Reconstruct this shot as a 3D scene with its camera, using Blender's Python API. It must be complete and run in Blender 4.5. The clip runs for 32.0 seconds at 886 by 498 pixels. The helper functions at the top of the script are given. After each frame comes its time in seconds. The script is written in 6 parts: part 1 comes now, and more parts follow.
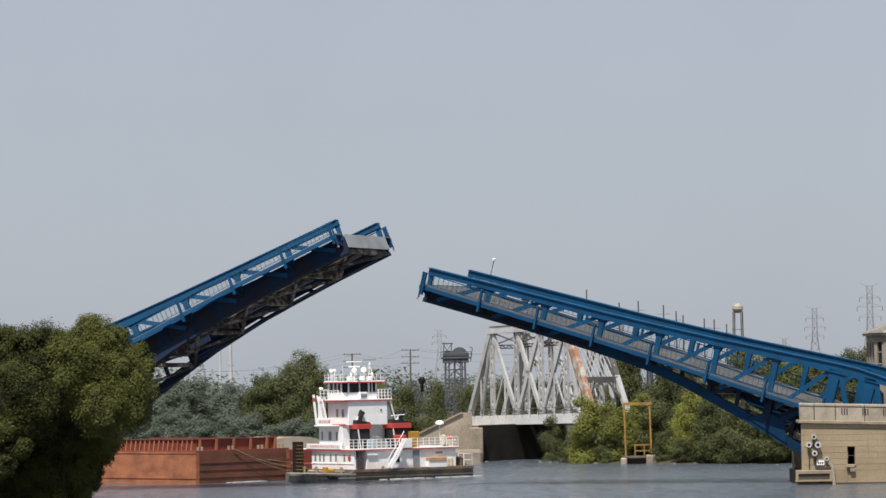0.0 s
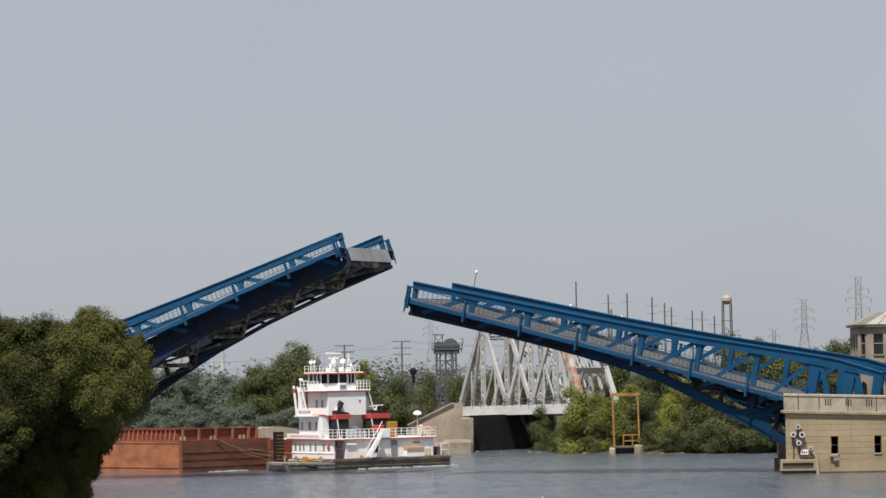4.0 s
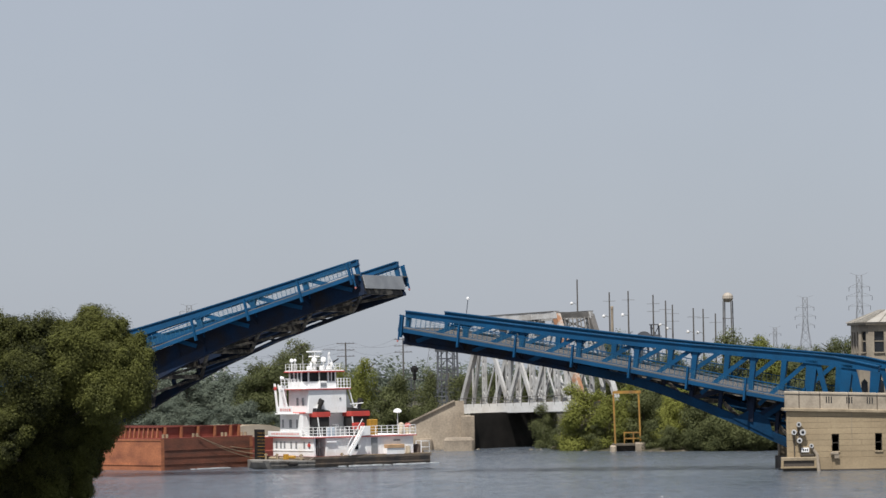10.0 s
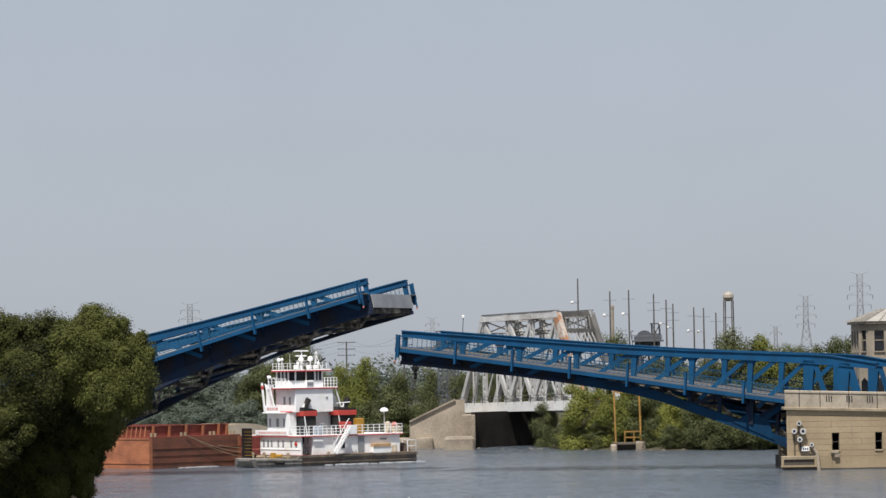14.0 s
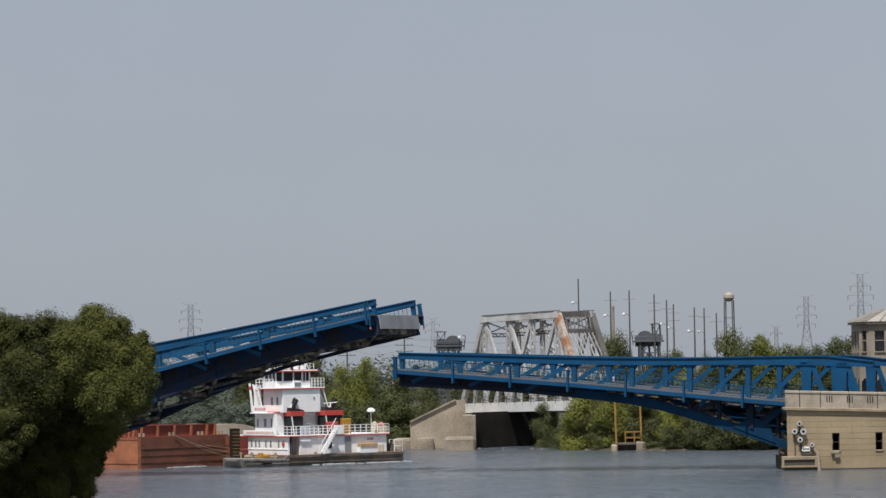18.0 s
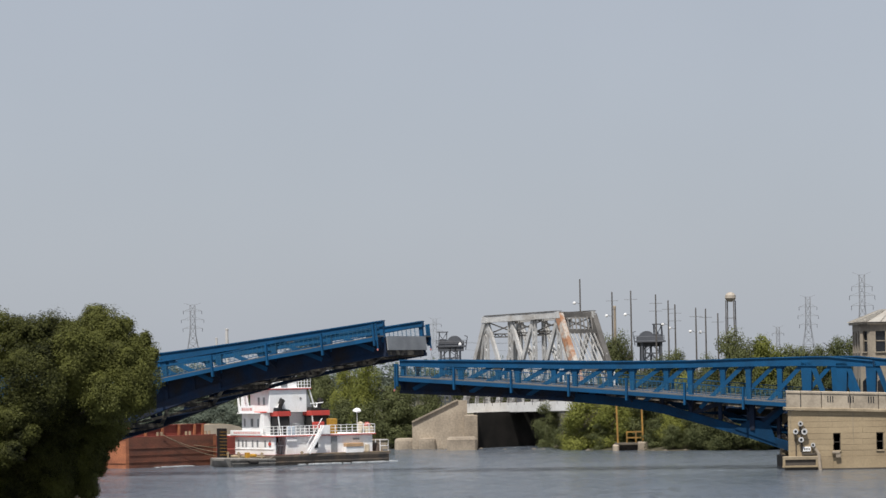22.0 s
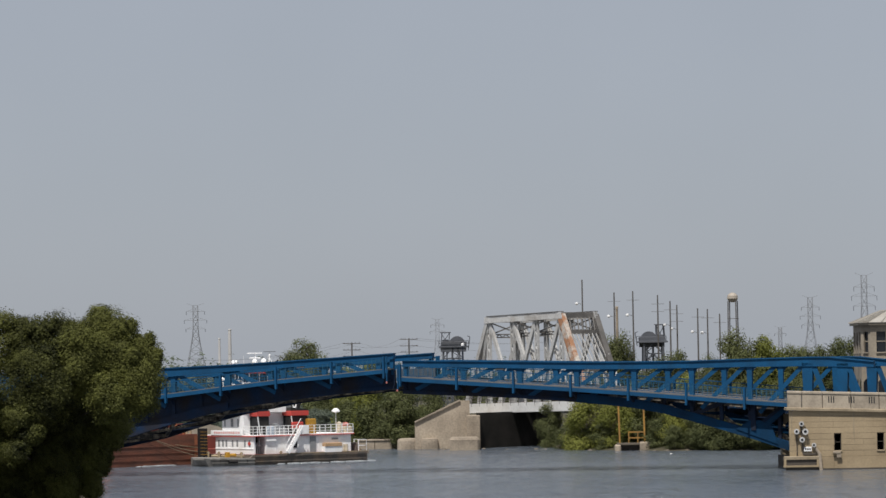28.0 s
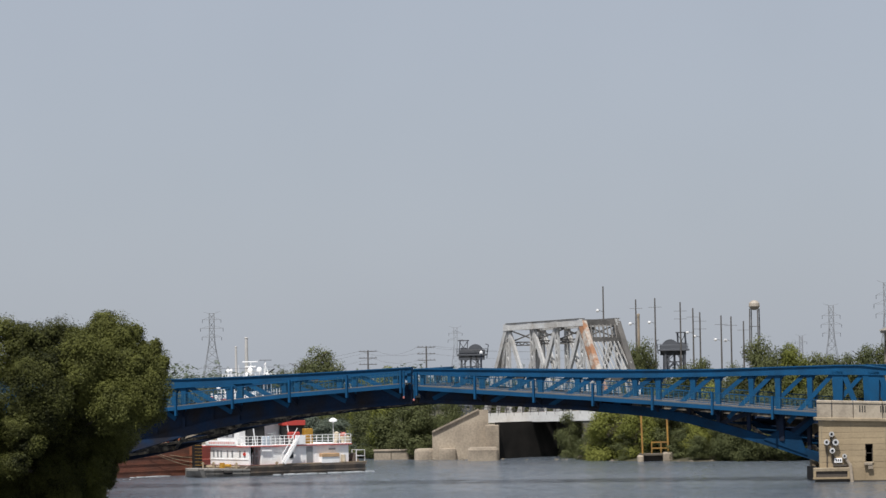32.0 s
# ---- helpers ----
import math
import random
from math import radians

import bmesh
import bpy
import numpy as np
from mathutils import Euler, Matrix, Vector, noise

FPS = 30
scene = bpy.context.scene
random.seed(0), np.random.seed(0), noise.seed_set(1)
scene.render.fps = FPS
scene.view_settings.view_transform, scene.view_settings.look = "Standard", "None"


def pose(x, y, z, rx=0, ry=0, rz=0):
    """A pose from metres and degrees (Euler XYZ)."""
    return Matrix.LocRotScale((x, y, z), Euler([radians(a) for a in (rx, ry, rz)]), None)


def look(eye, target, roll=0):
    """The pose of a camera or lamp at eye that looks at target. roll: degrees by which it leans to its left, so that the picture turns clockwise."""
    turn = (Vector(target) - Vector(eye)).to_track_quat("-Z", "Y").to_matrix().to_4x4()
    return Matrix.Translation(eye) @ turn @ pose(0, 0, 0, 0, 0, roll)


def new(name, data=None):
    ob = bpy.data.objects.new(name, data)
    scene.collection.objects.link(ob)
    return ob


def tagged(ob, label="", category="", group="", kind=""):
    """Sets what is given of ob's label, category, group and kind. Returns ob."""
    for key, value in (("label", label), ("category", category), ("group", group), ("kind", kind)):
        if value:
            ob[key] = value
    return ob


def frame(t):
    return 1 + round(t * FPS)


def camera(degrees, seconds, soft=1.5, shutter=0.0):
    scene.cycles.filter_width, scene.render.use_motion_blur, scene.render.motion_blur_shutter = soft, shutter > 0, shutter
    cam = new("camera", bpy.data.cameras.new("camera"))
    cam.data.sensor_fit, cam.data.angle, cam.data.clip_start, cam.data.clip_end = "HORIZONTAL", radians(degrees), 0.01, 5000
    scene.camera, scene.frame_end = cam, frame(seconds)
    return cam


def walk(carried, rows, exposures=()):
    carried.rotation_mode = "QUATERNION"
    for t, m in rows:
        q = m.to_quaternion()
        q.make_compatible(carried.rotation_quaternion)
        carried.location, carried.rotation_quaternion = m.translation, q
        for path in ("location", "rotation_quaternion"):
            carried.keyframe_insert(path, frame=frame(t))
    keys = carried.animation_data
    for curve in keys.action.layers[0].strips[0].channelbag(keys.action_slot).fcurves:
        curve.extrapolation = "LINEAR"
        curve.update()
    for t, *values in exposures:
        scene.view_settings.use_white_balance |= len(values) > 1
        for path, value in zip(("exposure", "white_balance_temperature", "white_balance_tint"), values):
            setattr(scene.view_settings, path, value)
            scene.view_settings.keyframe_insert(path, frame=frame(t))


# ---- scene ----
cam = camera(15.2, 32.0, soft=1.5)
walk(cam, [(t, pose(0, y, 10.4, tilt, 0, pan) @ pose(0, 0, 0, 0, 0, -1.0)) for t, y, tilt, pan in (
    (0, 6.79, 92.301, 0.119), (0.5, 5.72, 92.275, 0.094), (1, 4.64, 92.242, 0.057), (1.5, 3.39, 92.213, 0.021),
    (2, 2.44, 92.194, -0.003), (2.5, 1.75, 92.17, -0.019), (3, 1.09, 92.157, -0.033), (3.5, 0.9, 92.149, -0.034),
    (6, 0.51, 92.127, -0.032), (7, 0.45, 92.12, -0.028), (8, 0.43, 92.115, -0.023), (9, 0.44, 92.11, -0.018),
    (10, 0.48, 92.104, -0.013), (11, 0.49, 92.097, -0.007), (12, 0.41, 92.091, -0.003), (13, 0.2, 92.088, -0.001),
    (14, 0.03, 92.087, -0.001), (17, -0.02, 92.095, 0.004), (18, -0.16, 92.092, 0.009), (19, -0.42, 92.09, 0.015),
    (20, -0.63, 92.091, 0.023), (21, -0.81, 92.094, 0.032), (22, -0.96, 92.096, 0.041), (23, -1.13, 92.096, 0.049),
    (24, -1.35, 92.096, 0.055), (25, -1.61, 92.097, 0.06), (28, -2.44, 92.103, 0.085), (29, -2.65, 92.104, 0.092),
    (29.5, -2.75, 92.104, 0.096), (30, -2.9, 92.106, 0.104), (30.5, -1.12, 92.141, 0.156), (31, 2.2, 92.183, 0.233),
    (31.5, 5.13, 92.22, 0.316), (32, 8.04, 92.256, 0.397))],
    exposures=[(0, 0.2, 6550, 10), (1, 0.2, 6590, 10), (2, 0.2, 6610, 10), (3.5, 0.2, 6680, 10), (5.5, -0.05, 6660, 10), (6.5, -0.05, 6540, 10), (8.5, -0.03, 6420, 10), (9.1, -0.03, 6380, 10), (9.9, 0.17, 6480, 10), (14.5, 0.2, 6500, 10), (16.5, -0.07, 6430, 10),
               (20.0, -0.06, 6480, 10), (20.7, 0.16, 6550, 10), (25.5, 0.18, 6550, 10), (27.5, -0.07, 6550, 10), (29.4, -0.05, 6550, 10), (30.3, 0.1, 6470, 10), (32, 0.12, 6450, 10)])

# ---- light ----
SUN = Vector((-0.17, -0.42, 0.89)).normalized()   # towards the sun
world = bpy.data.worlds.new("sky")
scene.world = world
world.use_nodes = True
wn, wl = world.node_tree.nodes, world.node_tree.links
sky = wn.new("ShaderNodeTexSky")
sky.sky_type = "NISHITA"
sky.sun_disc = False
sky.sun_elevation = math.asin(SUN.z)
sky.sun_rotation = math.atan2(SUN.x, SUN.y)
sky.air_density, sky.dust_density, sky.ozone_density = 0.8, 1.5, 1.2
haze = wn.new("ShaderNodeMix")
haze.data_type = "RGBA"
haze.inputs[0].default_value = 0.93
tex, veil, tint = wn.new("ShaderNodeTexCoord"), wn.new("ShaderNodeTexNoise"), wn.new("ShaderNodeMix")
veil.inputs["Scale"].default_value, veil.inputs["Detail"].default_value = 9.0, 3
tint.data_type = "RGBA"
tint.inputs[6].default_value, tint.inputs[7].default_value = (1.255, 1.35, 1.52, 1), (1.43, 1.53, 1.73, 1)
wl.new(tex.outputs["Generated"], veil.inputs[0])
wl.new(veil.outputs["Fac"], tint.inputs[0])
wl.new(tint.outputs[2], haze.inputs[7])
wl.new(sky.outputs[0], haze.inputs[6])
bg = wn["Background"]
bg.inputs[1].default_value = 0.264
wl.new(haze.outputs[2], bg.inputs[0])
sun = new("sun", bpy.data.lights.new("sun", "SUN"))
sun.data.energy, sun.data.angle, sun.data.color = 5.0, radians(0.6), (1.0, 0.96, 0.90)
sun.matrix_world = look(SUN * 50, (0, 0, 0))


# ---- materials ----
def material(name, color, color2=None, rough=0.7, metal=0.0, scale=1.0, fine=12.0, bump=0.15, spread=0.12, stretch=(1, 1, 1), band=(0.35, 0.7), spec=0.5):
    """A surface whose colour drifts between color and color2 in broad stains, with fine grain and relief."""
    m = bpy.data.materials.new(name)
    m.use_nodes = True
    n, l = m.node_tree.nodes, m.node_tree.links
    b = n["Principled BSDF"]
    b.inputs["Roughness"].default_value, b.inputs["Metallic"].default_value = rough, metal
    b.inputs["Specular IOR Level"].default_value = spec
    tc, mp = n.new("ShaderNodeTexCoord"), n.new("ShaderNodeMapping")
    mp.inputs["Scale"].default_value = stretch
    l.new(tc.outputs["Object"], mp.inputs[0])
    big, small = n.new("ShaderNodeTexNoise"), n.new("ShaderNodeTexNoise")
    big.inputs["Scale"].default_value, big.inputs["Detail"].default_value = scale, 6
    small.inputs["Scale"].default_value, small.inputs["Detail"].default_value = fine, 4
    l.new(mp.outputs[0], big.inputs[0])
    l.new(mp.outputs[0], small.inputs[0])
    ramp = n.new("ShaderNodeValToRGB")
    c2 = color2 or tuple(c * 0.72 for c in color)
    ramp.color_ramp.elements[0].position, ramp.color_ramp.elements[1].position = band
    ramp.color_ramp.elements[0].color, ramp.color_ramp.elements[1].color = (*color, 1), (*c2, 1)
    l.new(big.outputs["Fac"], ramp.inputs[0])
    grain = n.new("ShaderNodeMapRange")
    grain.inputs[1].default_value, grain.inputs[2].default_value = 0.3, 0.7
    grain.inputs[3].default_value, grain.inputs[4].default_value = 1 - spread, 1 + spread
    l.new(small.outputs["Fac"], grain.inputs[0])
    info = n.new("ShaderNodeObjectInfo")
    rnd = n.new("ShaderNodeMapRange")
    rnd.inputs[3].default_value, rnd.inputs[4].default_value = 1 - spread * 0.6, 1 + spread * 0.6
    l.new(info.outputs["Random"], rnd.inputs[0])
    mul = n.new("ShaderNodeMath")
    mul.operation = "MULTIPLY"
    l.new(grain.outputs[0], mul.inputs[0])
    l.new(rnd.outputs[0], mul.inputs[1])
    sc = n.new("ShaderNodeVectorMath")
    sc.operation = "SCALE"
    l.new(ramp.outputs[0], sc.inputs[0])
    l.new(mul.outputs[0], sc.inputs["Scale"])
    l.new(sc.outputs[0], b.inputs["Base Color"])
    bp = n.new("ShaderNodeBump")
    bp.inputs["Strength"].default_value, bp.inputs["Distance"].default_value = bump, 0.05
    l.new(small.outputs["Fac"], bp.inputs["Height"])
    l.new(bp.outputs[0], b.inputs["Normal"])
    return m


def leaf_material(name, dark, light, scale=0.35, thin=0.22):
    """Foliage: colour varies per leaf and in broad patches; some light passes through."""
    m = bpy.data.materials.new(name)
    m.use_nodes = True
    n, l = m.node_tree.nodes, m.node_tree.links
    b = n["Principled BSDF"]
    b.inputs["Roughness"].default_value = 0.65
    b.inputs["Specular IOR Level"].default_value = 0.15
    geo, tc, no = n.new("ShaderNodeNewGeometry"), n.new("ShaderNodeTexCoord"), n.new("ShaderNodeTexNoise")
    no.inputs["Scale"].default_value, no.inputs["Detail"].default_value = scale, 3
    l.new(tc.outputs["Object"], no.inputs[0])
    info = n.new("ShaderNodeObjectInfo")
    add = n.new("ShaderNodeMath")
    add.operation = "MULTIPLY_ADD"
    l.new(geo.outputs["Random Per Island"], add.inputs[0])
    add.inputs[1].default_value = 0.22
    l.new(no.outputs["Fac"], add.inputs[2])
    add2 = n.new("ShaderNodeMath")
    add2.operation = "MULTIPLY_ADD"
    l.new(info.outputs["Random"], add2.inputs[0])
    add2.inputs[1].default_value = 0.3
    l.new(add.outputs[0], add2.inputs[2])
    mr = n.new("ShaderNodeMapRange")
    mr.inputs[1].default_value, mr.inputs[2].default_value = 0.4, 1.0
    l.new(add2.outputs[0], mr.inputs[0])
    mix = n.new("ShaderNodeMix")
    mix.data_type = "RGBA"
    mix.inputs[6].default_value, mix.inputs[7].default_value = (*dark, 1), (*light, 1)
    l.new(mr.outputs[0], mix.inputs[0])
    l.new(mix.outputs[2], b.inputs["Base Color"])
    tr = n.new("ShaderNodeBsdfTranslucent")
    l.new(mix.outputs[2], tr.inputs[0])
    ms = n.new("ShaderNodeMixShader")
    ms.inputs[0].default_value = thin
    l.new(b.outputs[0], ms.inputs[1])
    l.new(tr.outputs[0], ms.inputs[2])
    l.new(ms.outputs[0], n["Material Output"].inputs[0])
    return m


M = dict(
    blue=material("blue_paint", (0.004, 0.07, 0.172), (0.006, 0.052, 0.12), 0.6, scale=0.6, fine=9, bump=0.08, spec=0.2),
    # blue paint with some grime, darkened further for the shade below the walkway
    blue_grimy_shaded=material("grimy_shaded_blue_steel", (0.0035, 0.038, 0.095), (0.006, 0.024, 0.052), 0.7, scale=0.4, fine=6, spec=0.12),
    # the same blue taken near black for the shaded webs and lower chords
    blue_dark=material("shaded_blue_steel", (0.009, 0.024, 0.058), (0.022, 0.02, 0.022), 0.7, scale=0.5, fine=6, spec=0.12),
    # dark rusty steel; the pale patches paint in lit bits of the underside
    under=material("rusty_steel_lit_patches", (0.05, 0.047, 0.045), (0.26, 0.23, 0.185), 0.75, scale=0.9, fine=6, spread=0.35, band=(0.46, 0.62), spec=0.15),
    deck=material("worn_steel_grating", (0.12, 0.11, 0.10), (0.19, 0.16, 0.13), 0.7, 0.2, scale=0.4, fine=8, spread=0.25),
    walkway=material("dusty_walkway", (0.125, 0.128, 0.13), (0.085, 0.088, 0.09), 0.8, scale=0.5),
    steel_plate=material("bare_grey_steel_plate", (0.30, 0.31, 0.32), (0.22, 0.23, 0.24), 0.5, 0.2, scale=0.7),
    mesh=material("green_blue_wire_infill", (0.012, 0.1, 0.19), (0.012, 0.075, 0.14), 0.5),
    stone=material("cream_limestone", (0.345, 0.268, 0.168), (0.265, 0.203, 0.125), 0.85, scale=0.35, fine=5, bump=0.3, spread=0.1),
    stone_dark=material("stained_limestone", (0.33, 0.268, 0.185), (0.2, 0.16, 0.108), 0.9, scale=0.5, fine=5, bump=0.3),
    parapet=material("pale_stained_parapet_stone", (0.37, 0.315, 0.245), (0.2, 0.168, 0.13), 0.9, scale=0.55, fine=5, bump=0.3, band=(0.48, 0.75)),
    # near-black colour stands in for the shade under the railway span
    shaded_wall=material("shade_black_concrete", (0.032, 0.029, 0.026), (0.018, 0.017, 0.016), 0.95, scale=0.4, spec=0.1),
    house_stone=material("weathered_grey_limestone", (0.31, 0.268, 0.208), (0.21, 0.178, 0.142), 0.9, scale=0.5, fine=5, bump=0.3),
    concrete=material("weathered_concrete", (0.36, 0.3, 0.23), (0.19, 0.157, 0.12), 0.9, scale=0.3, fine=4, bump=0.4, spread=0.18),
    # dark concrete, used as well for shade under the dock and the pier ledge
    concrete_dark=material("dark_concrete_and_shade", (0.085, 0.07, 0.058), (0.045, 0.039, 0.033), 0.9, scale=0.4),
    roof_metal=material("grey_standing_seam_roof", (0.42, 0.40, 0.36), (0.33, 0.3, 0.26), 0.5, 0.3),
    void=material("dark_window_glass", (0.012, 0.014, 0.018), (0.02, 0.022, 0.026), 0.12),
    white=material("white_boat_paint", (0.88, 0.88, 0.88), (0.74, 0.71, 0.66), 0.4, scale=0.6, fine=5, spread=0.05, band=(0.5, 0.85)),
    casing=material("sooty_casing_paint", (0.02, 0.021, 0.024), (0.04, 0.036, 0.032), 0.7, scale=0.6, spec=0.2),
    bow_grey=material("scraped_grey_bow_plate", (0.27, 0.26, 0.24), (0.13, 0.115, 0.1), 0.7, scale=0.7, spread=0.25),
    tarp=material("pale_blue_tarpaulin", (0.45, 0.52, 0.6), None, 0.7),
    letter=material("faded_red_lettering", (0.62, 0.25, 0.23), (0.68, 0.4, 0.38), 0.6),
    red_pale=material("faded_red_plastic", (0.55, 0.2, 0.17), None, 0.6),
    foam=material("river_foam", (0.5, 0.52, 0.53), (0.28, 0.3, 0.32), 0.8, scale=3),
    red=material("red_trim_paint", (0.55, 0.06, 0.045), (0.42, 0.06, 0.05), 0.45),
    hull=material("scuffed_black_hull", (0.085, 0.077, 0.07), (0.18, 0.135, 0.1), 0.7, scale=0.8, spread=0.25),
    black=material("sooty_black_paint", (0.012, 0.012, 0.014), (0.028, 0.025, 0.023), 0.65, spec=0.2),
    yellow=material("yellow_paint", (0.50, 0.27, 0.025), (0.32, 0.17, 0.03), 0.5),
    gantry=material("dull_ochre_gantry_paint", (0.38, 0.205, 0.035), (0.2, 0.11, 0.035), 0.7, scale=1.2, spread=0.2),
    cream=material("cream_fibreglass", (0.56, 0.48, 0.36), (0.44, 0.37, 0.28), 0.6, scale=0.6),
    barge=material("rust_red_barge_steel", (0.36, 0.132, 0.06), (0.2, 0.072, 0.038), 0.75, scale=0.5, fine=4, spread=0.22, stretch=(1, 1, 2.2)),
    # the barge steel again, darkened for the stern that faces away from the sun
    barge_shaded=material("shaded_barge_steel", (0.2, 0.07, 0.04), (0.1, 0.043, 0.029), 0.75, scale=0.5, fine=4, spread=0.25, stretch=(1, 1, 3)),
    coaming=material("maroon_oxide_paint", (0.21, 0.045, 0.03), (0.15, 0.035, 0.025), 0.7, scale=0.8),
    tank=material("weathered_pale_tank_paint", (0.36, 0.32, 0.27), (0.25, 0.16, 0.11), 0.6, scale=0.35, band=(0.5, 0.7)),
    rope=material("pale_mooring_rope", (0.34, 0.27, 0.18), None, 0.9),
    silver=material("flaking_silver_paint", (0.5, 0.5, 0.495), (0.35, 0.33, 0.305), 0.55, 0.1, scale=0.45, fine=5, band=(0.45, 0.75), spread=0.15),
    girder=material("pale_grey_girder_paint", (0.62, 0.62, 0.61), (0.45, 0.43, 0.4), 0.6, scale=0.4, fine=3, spread=0.08, band=(0.5, 0.8)),
    rust_silver=material("rust_patched_silver_paint", (0.42, 0.39, 0.35), (0.3, 0.15, 0.08), 0.7, scale=0.8, fine=5, band=(0.42, 0.58), spread=0.2),
    rust=material("bare_rusted_steel", (0.36, 0.15, 0.06), (0.24, 0.1, 0.05), 0.85, scale=0.7, fine=5, spread=0.3),
    truss_dark=material("dark_truss_steel", (0.09, 0.085, 0.08), (0.16, 0.15, 0.14), 0.7, scale=0.5, spread=0.3),
    far_steel=material("dark_grey_steel", (0.06, 0.066, 0.078), (0.09, 0.095, 0.11), 0.7, scale=0.2),
    pylon=material("galvanised_lattice", (0.27, 0.28, 0.30), None, 0.6, 0.2),
    pole=material("brown_treated_pole", (0.075, 0.07, 0.068), (0.11, 0.1, 0.09), 0.85),
    chimney=material("pale_chimney_concrete", (0.55, 0.54, 0.53), None, 0.9, scale=0.1),
    cover=material("tan_canvas_cover", (0.46, 0.30, 0.17), (0.36, 0.23, 0.13), 0.8),
    lamp=material("white_lamp_globe", (0.8, 0.8, 0.8), None, 0.3),
    bark=material("grey_brown_bark", (0.07, 0.055, 0.042), (0.04, 0.034, 0.028), 0.95, scale=1.5, bump=0.6),
    soil=material("grassy_bank_soil", (0.035, 0.036, 0.016), (0.055, 0.044, 0.026), 0.95, scale=0.15, fine=3, spread=0.3),
    rock=material("pale_riprap_rock", (0.13, 0.11, 0.085), (0.07, 0.06, 0.045), 0.9, scale=0.8, bump=0.5),
    leaf_near=leaf_material("olive_willow_leaves", (0.009, 0.012, 0.004), (0.115, 0.122, 0.031), 0.6),
    leaf_light=leaf_material("light_green_leaves", (0.1, 0.115, 0.025), (0.23, 0.24, 0.055)),
    leaf_mid=leaf_material("mid_green_leaves", (0.05, 0.061, 0.026), (0.125, 0.137, 0.055)),
    # pale, low-contrast leaves: distance haze is mixed into their colour
    leaf_far=leaf_material("haze_tinted_far_leaves", (0.115, 0.14, 0.11), (0.155, 0.18, 0.138), 0.15, 0.42),
)


# ---- building helpers ----
class Mesh:
    """Collects boxes, beams, tubes and prisms into one mesh."""

    def __init__(self):
        self.v, self.f = [], []

    def add(self, verts, faces):
        o = len(self.v)
        self.v += [tuple(p) for p in verts]
        self.f += [tuple(i + o for i in face) for face in faces]
        return self

    def box(self, x0, x1, y0, y1, z0, z1):
        v = [(x, y, z) for z in (z0, z1) for x, y in ((x0, y0), (x1, y0), (x1, y1), (x0, y1))]
        return self.add(v, [(3, 2, 1, 0), (4, 5, 6, 7), (0, 1, 5, 4), (1, 2, 6, 5), (2, 3, 7, 6), (3, 0, 4, 7)])

    def slab(self, x0, x1, y0, y1, z0, z1, c=0.04):
        """A box with chamfered upper and vertical edges."""
        ring = lambda x0, x1, y0, y1, z: [(x0 + c, y0, z), (x1 - c, y0, z), (x1, y0 + c, z), (x1, y1 - c, z), (x1 - c, y1, z), (x0 + c, y1, z), (x0, y1 - c, z), (x0, y0 + c, z)]
        v = ring(x0, x1, y0, y1, z0) + ring(x0, x1, y0, y1, z1 - c) + ring(x0 + c, x1 - c, y0 + c, y1 - c, z1)
        f = [tuple(range(7, -1, -1)), tuple(range(16, 24))]
        f += [(k * 8 + i, k * 8 + (i + 1) % 8, k * 8 + 8 + (i + 1) % 8, k * 8 + 8 + i) for k in (0, 1) for i in range(8)]
        return self.add(v, f)

    def beam(self, a, b, w, h, up=(0, 0, 1)):
        """A bar from a to b, w wide across and h high along up."""
        a, b, up = Vector(a), Vector(b), Vector(up)
        d = (b - a).normalized()
        s = d.cross(up)
        s = s.normalized() if s.length > 1e-4 else d.cross(Vector((0, 1, 0.01))).normalized()
        u = s.cross(d)
        v = [p + s * i * w / 2 + u * j * h / 2 for p in (a, b) for i, j in ((-1, -1), (1, -1), (1, 1), (-1, 1))]
        return self.add(v, [(3, 2, 1, 0), (4, 5, 6, 7), (0, 1, 5, 4), (1, 2, 6, 5), (2, 3, 7, 6), (3, 0, 4, 7)])

    def lace(self, a, b, w, h, up=(0, 0, 1), step=0.7, bar=0.09):
        """A latticed member: two flange bars with zigzag lacing between them."""
        a, b, up = Vector(a), Vector(b), Vector(up)
        d = (b - a).normalized()
        s = d.cross(up).normalized()
        u = s.cross(d)
        for k in (-1, 1):
            self.beam(a + u * k * h / 2, b + u * k * h / 2, w, bar * 1.6, u)
        n = max(2, int((b - a).length / step))
        for i in range(n):
            p, q = a.lerp(b, i / n), a.lerp(b, (i + 1) / n)
            k = 1 if i % 2 else -1
            self.beam(p + u * k * h / 2, q - u * k * h / 2, w * 0.5, bar, u)
        return self

    def tube(self, a, b, r0, r1=None, n=10, caps=True):
        a, b = Vector(a), Vector(b)
        d = (b - a).normalized()
        s = d.cross(Vector((0, 0, 1)) if abs(d.z) < 0.9 else Vector((1, 0, 0))).normalized()
        u = s.cross(d)
        r1 = r0 if r1 is None else r1
        v = [p + (s * math.cos(t) + u * math.sin(t)) * r for p, r in ((a, r0), (b, r1)) for t in (2 * math.pi * i / n for i in range(n))]
        f = [(i, (i + 1) % n, n + (i + 1) % n, n + i) for i in range(n)]
        if caps:
            f += [tuple(range(n - 1, -1, -1)), tuple(range(n, 2 * n))]
        return self.add(v, f)

    def lathe(self, c, rings, n=14):
        """A turned body about the upright through c: rings of (radius, height)."""
        c = Vector(c)
        v = [c + Vector((r * math.cos(t), r * math.sin(t), z)) for r, z in rings for t in (2 * math.pi * i / n for i in range(n))]
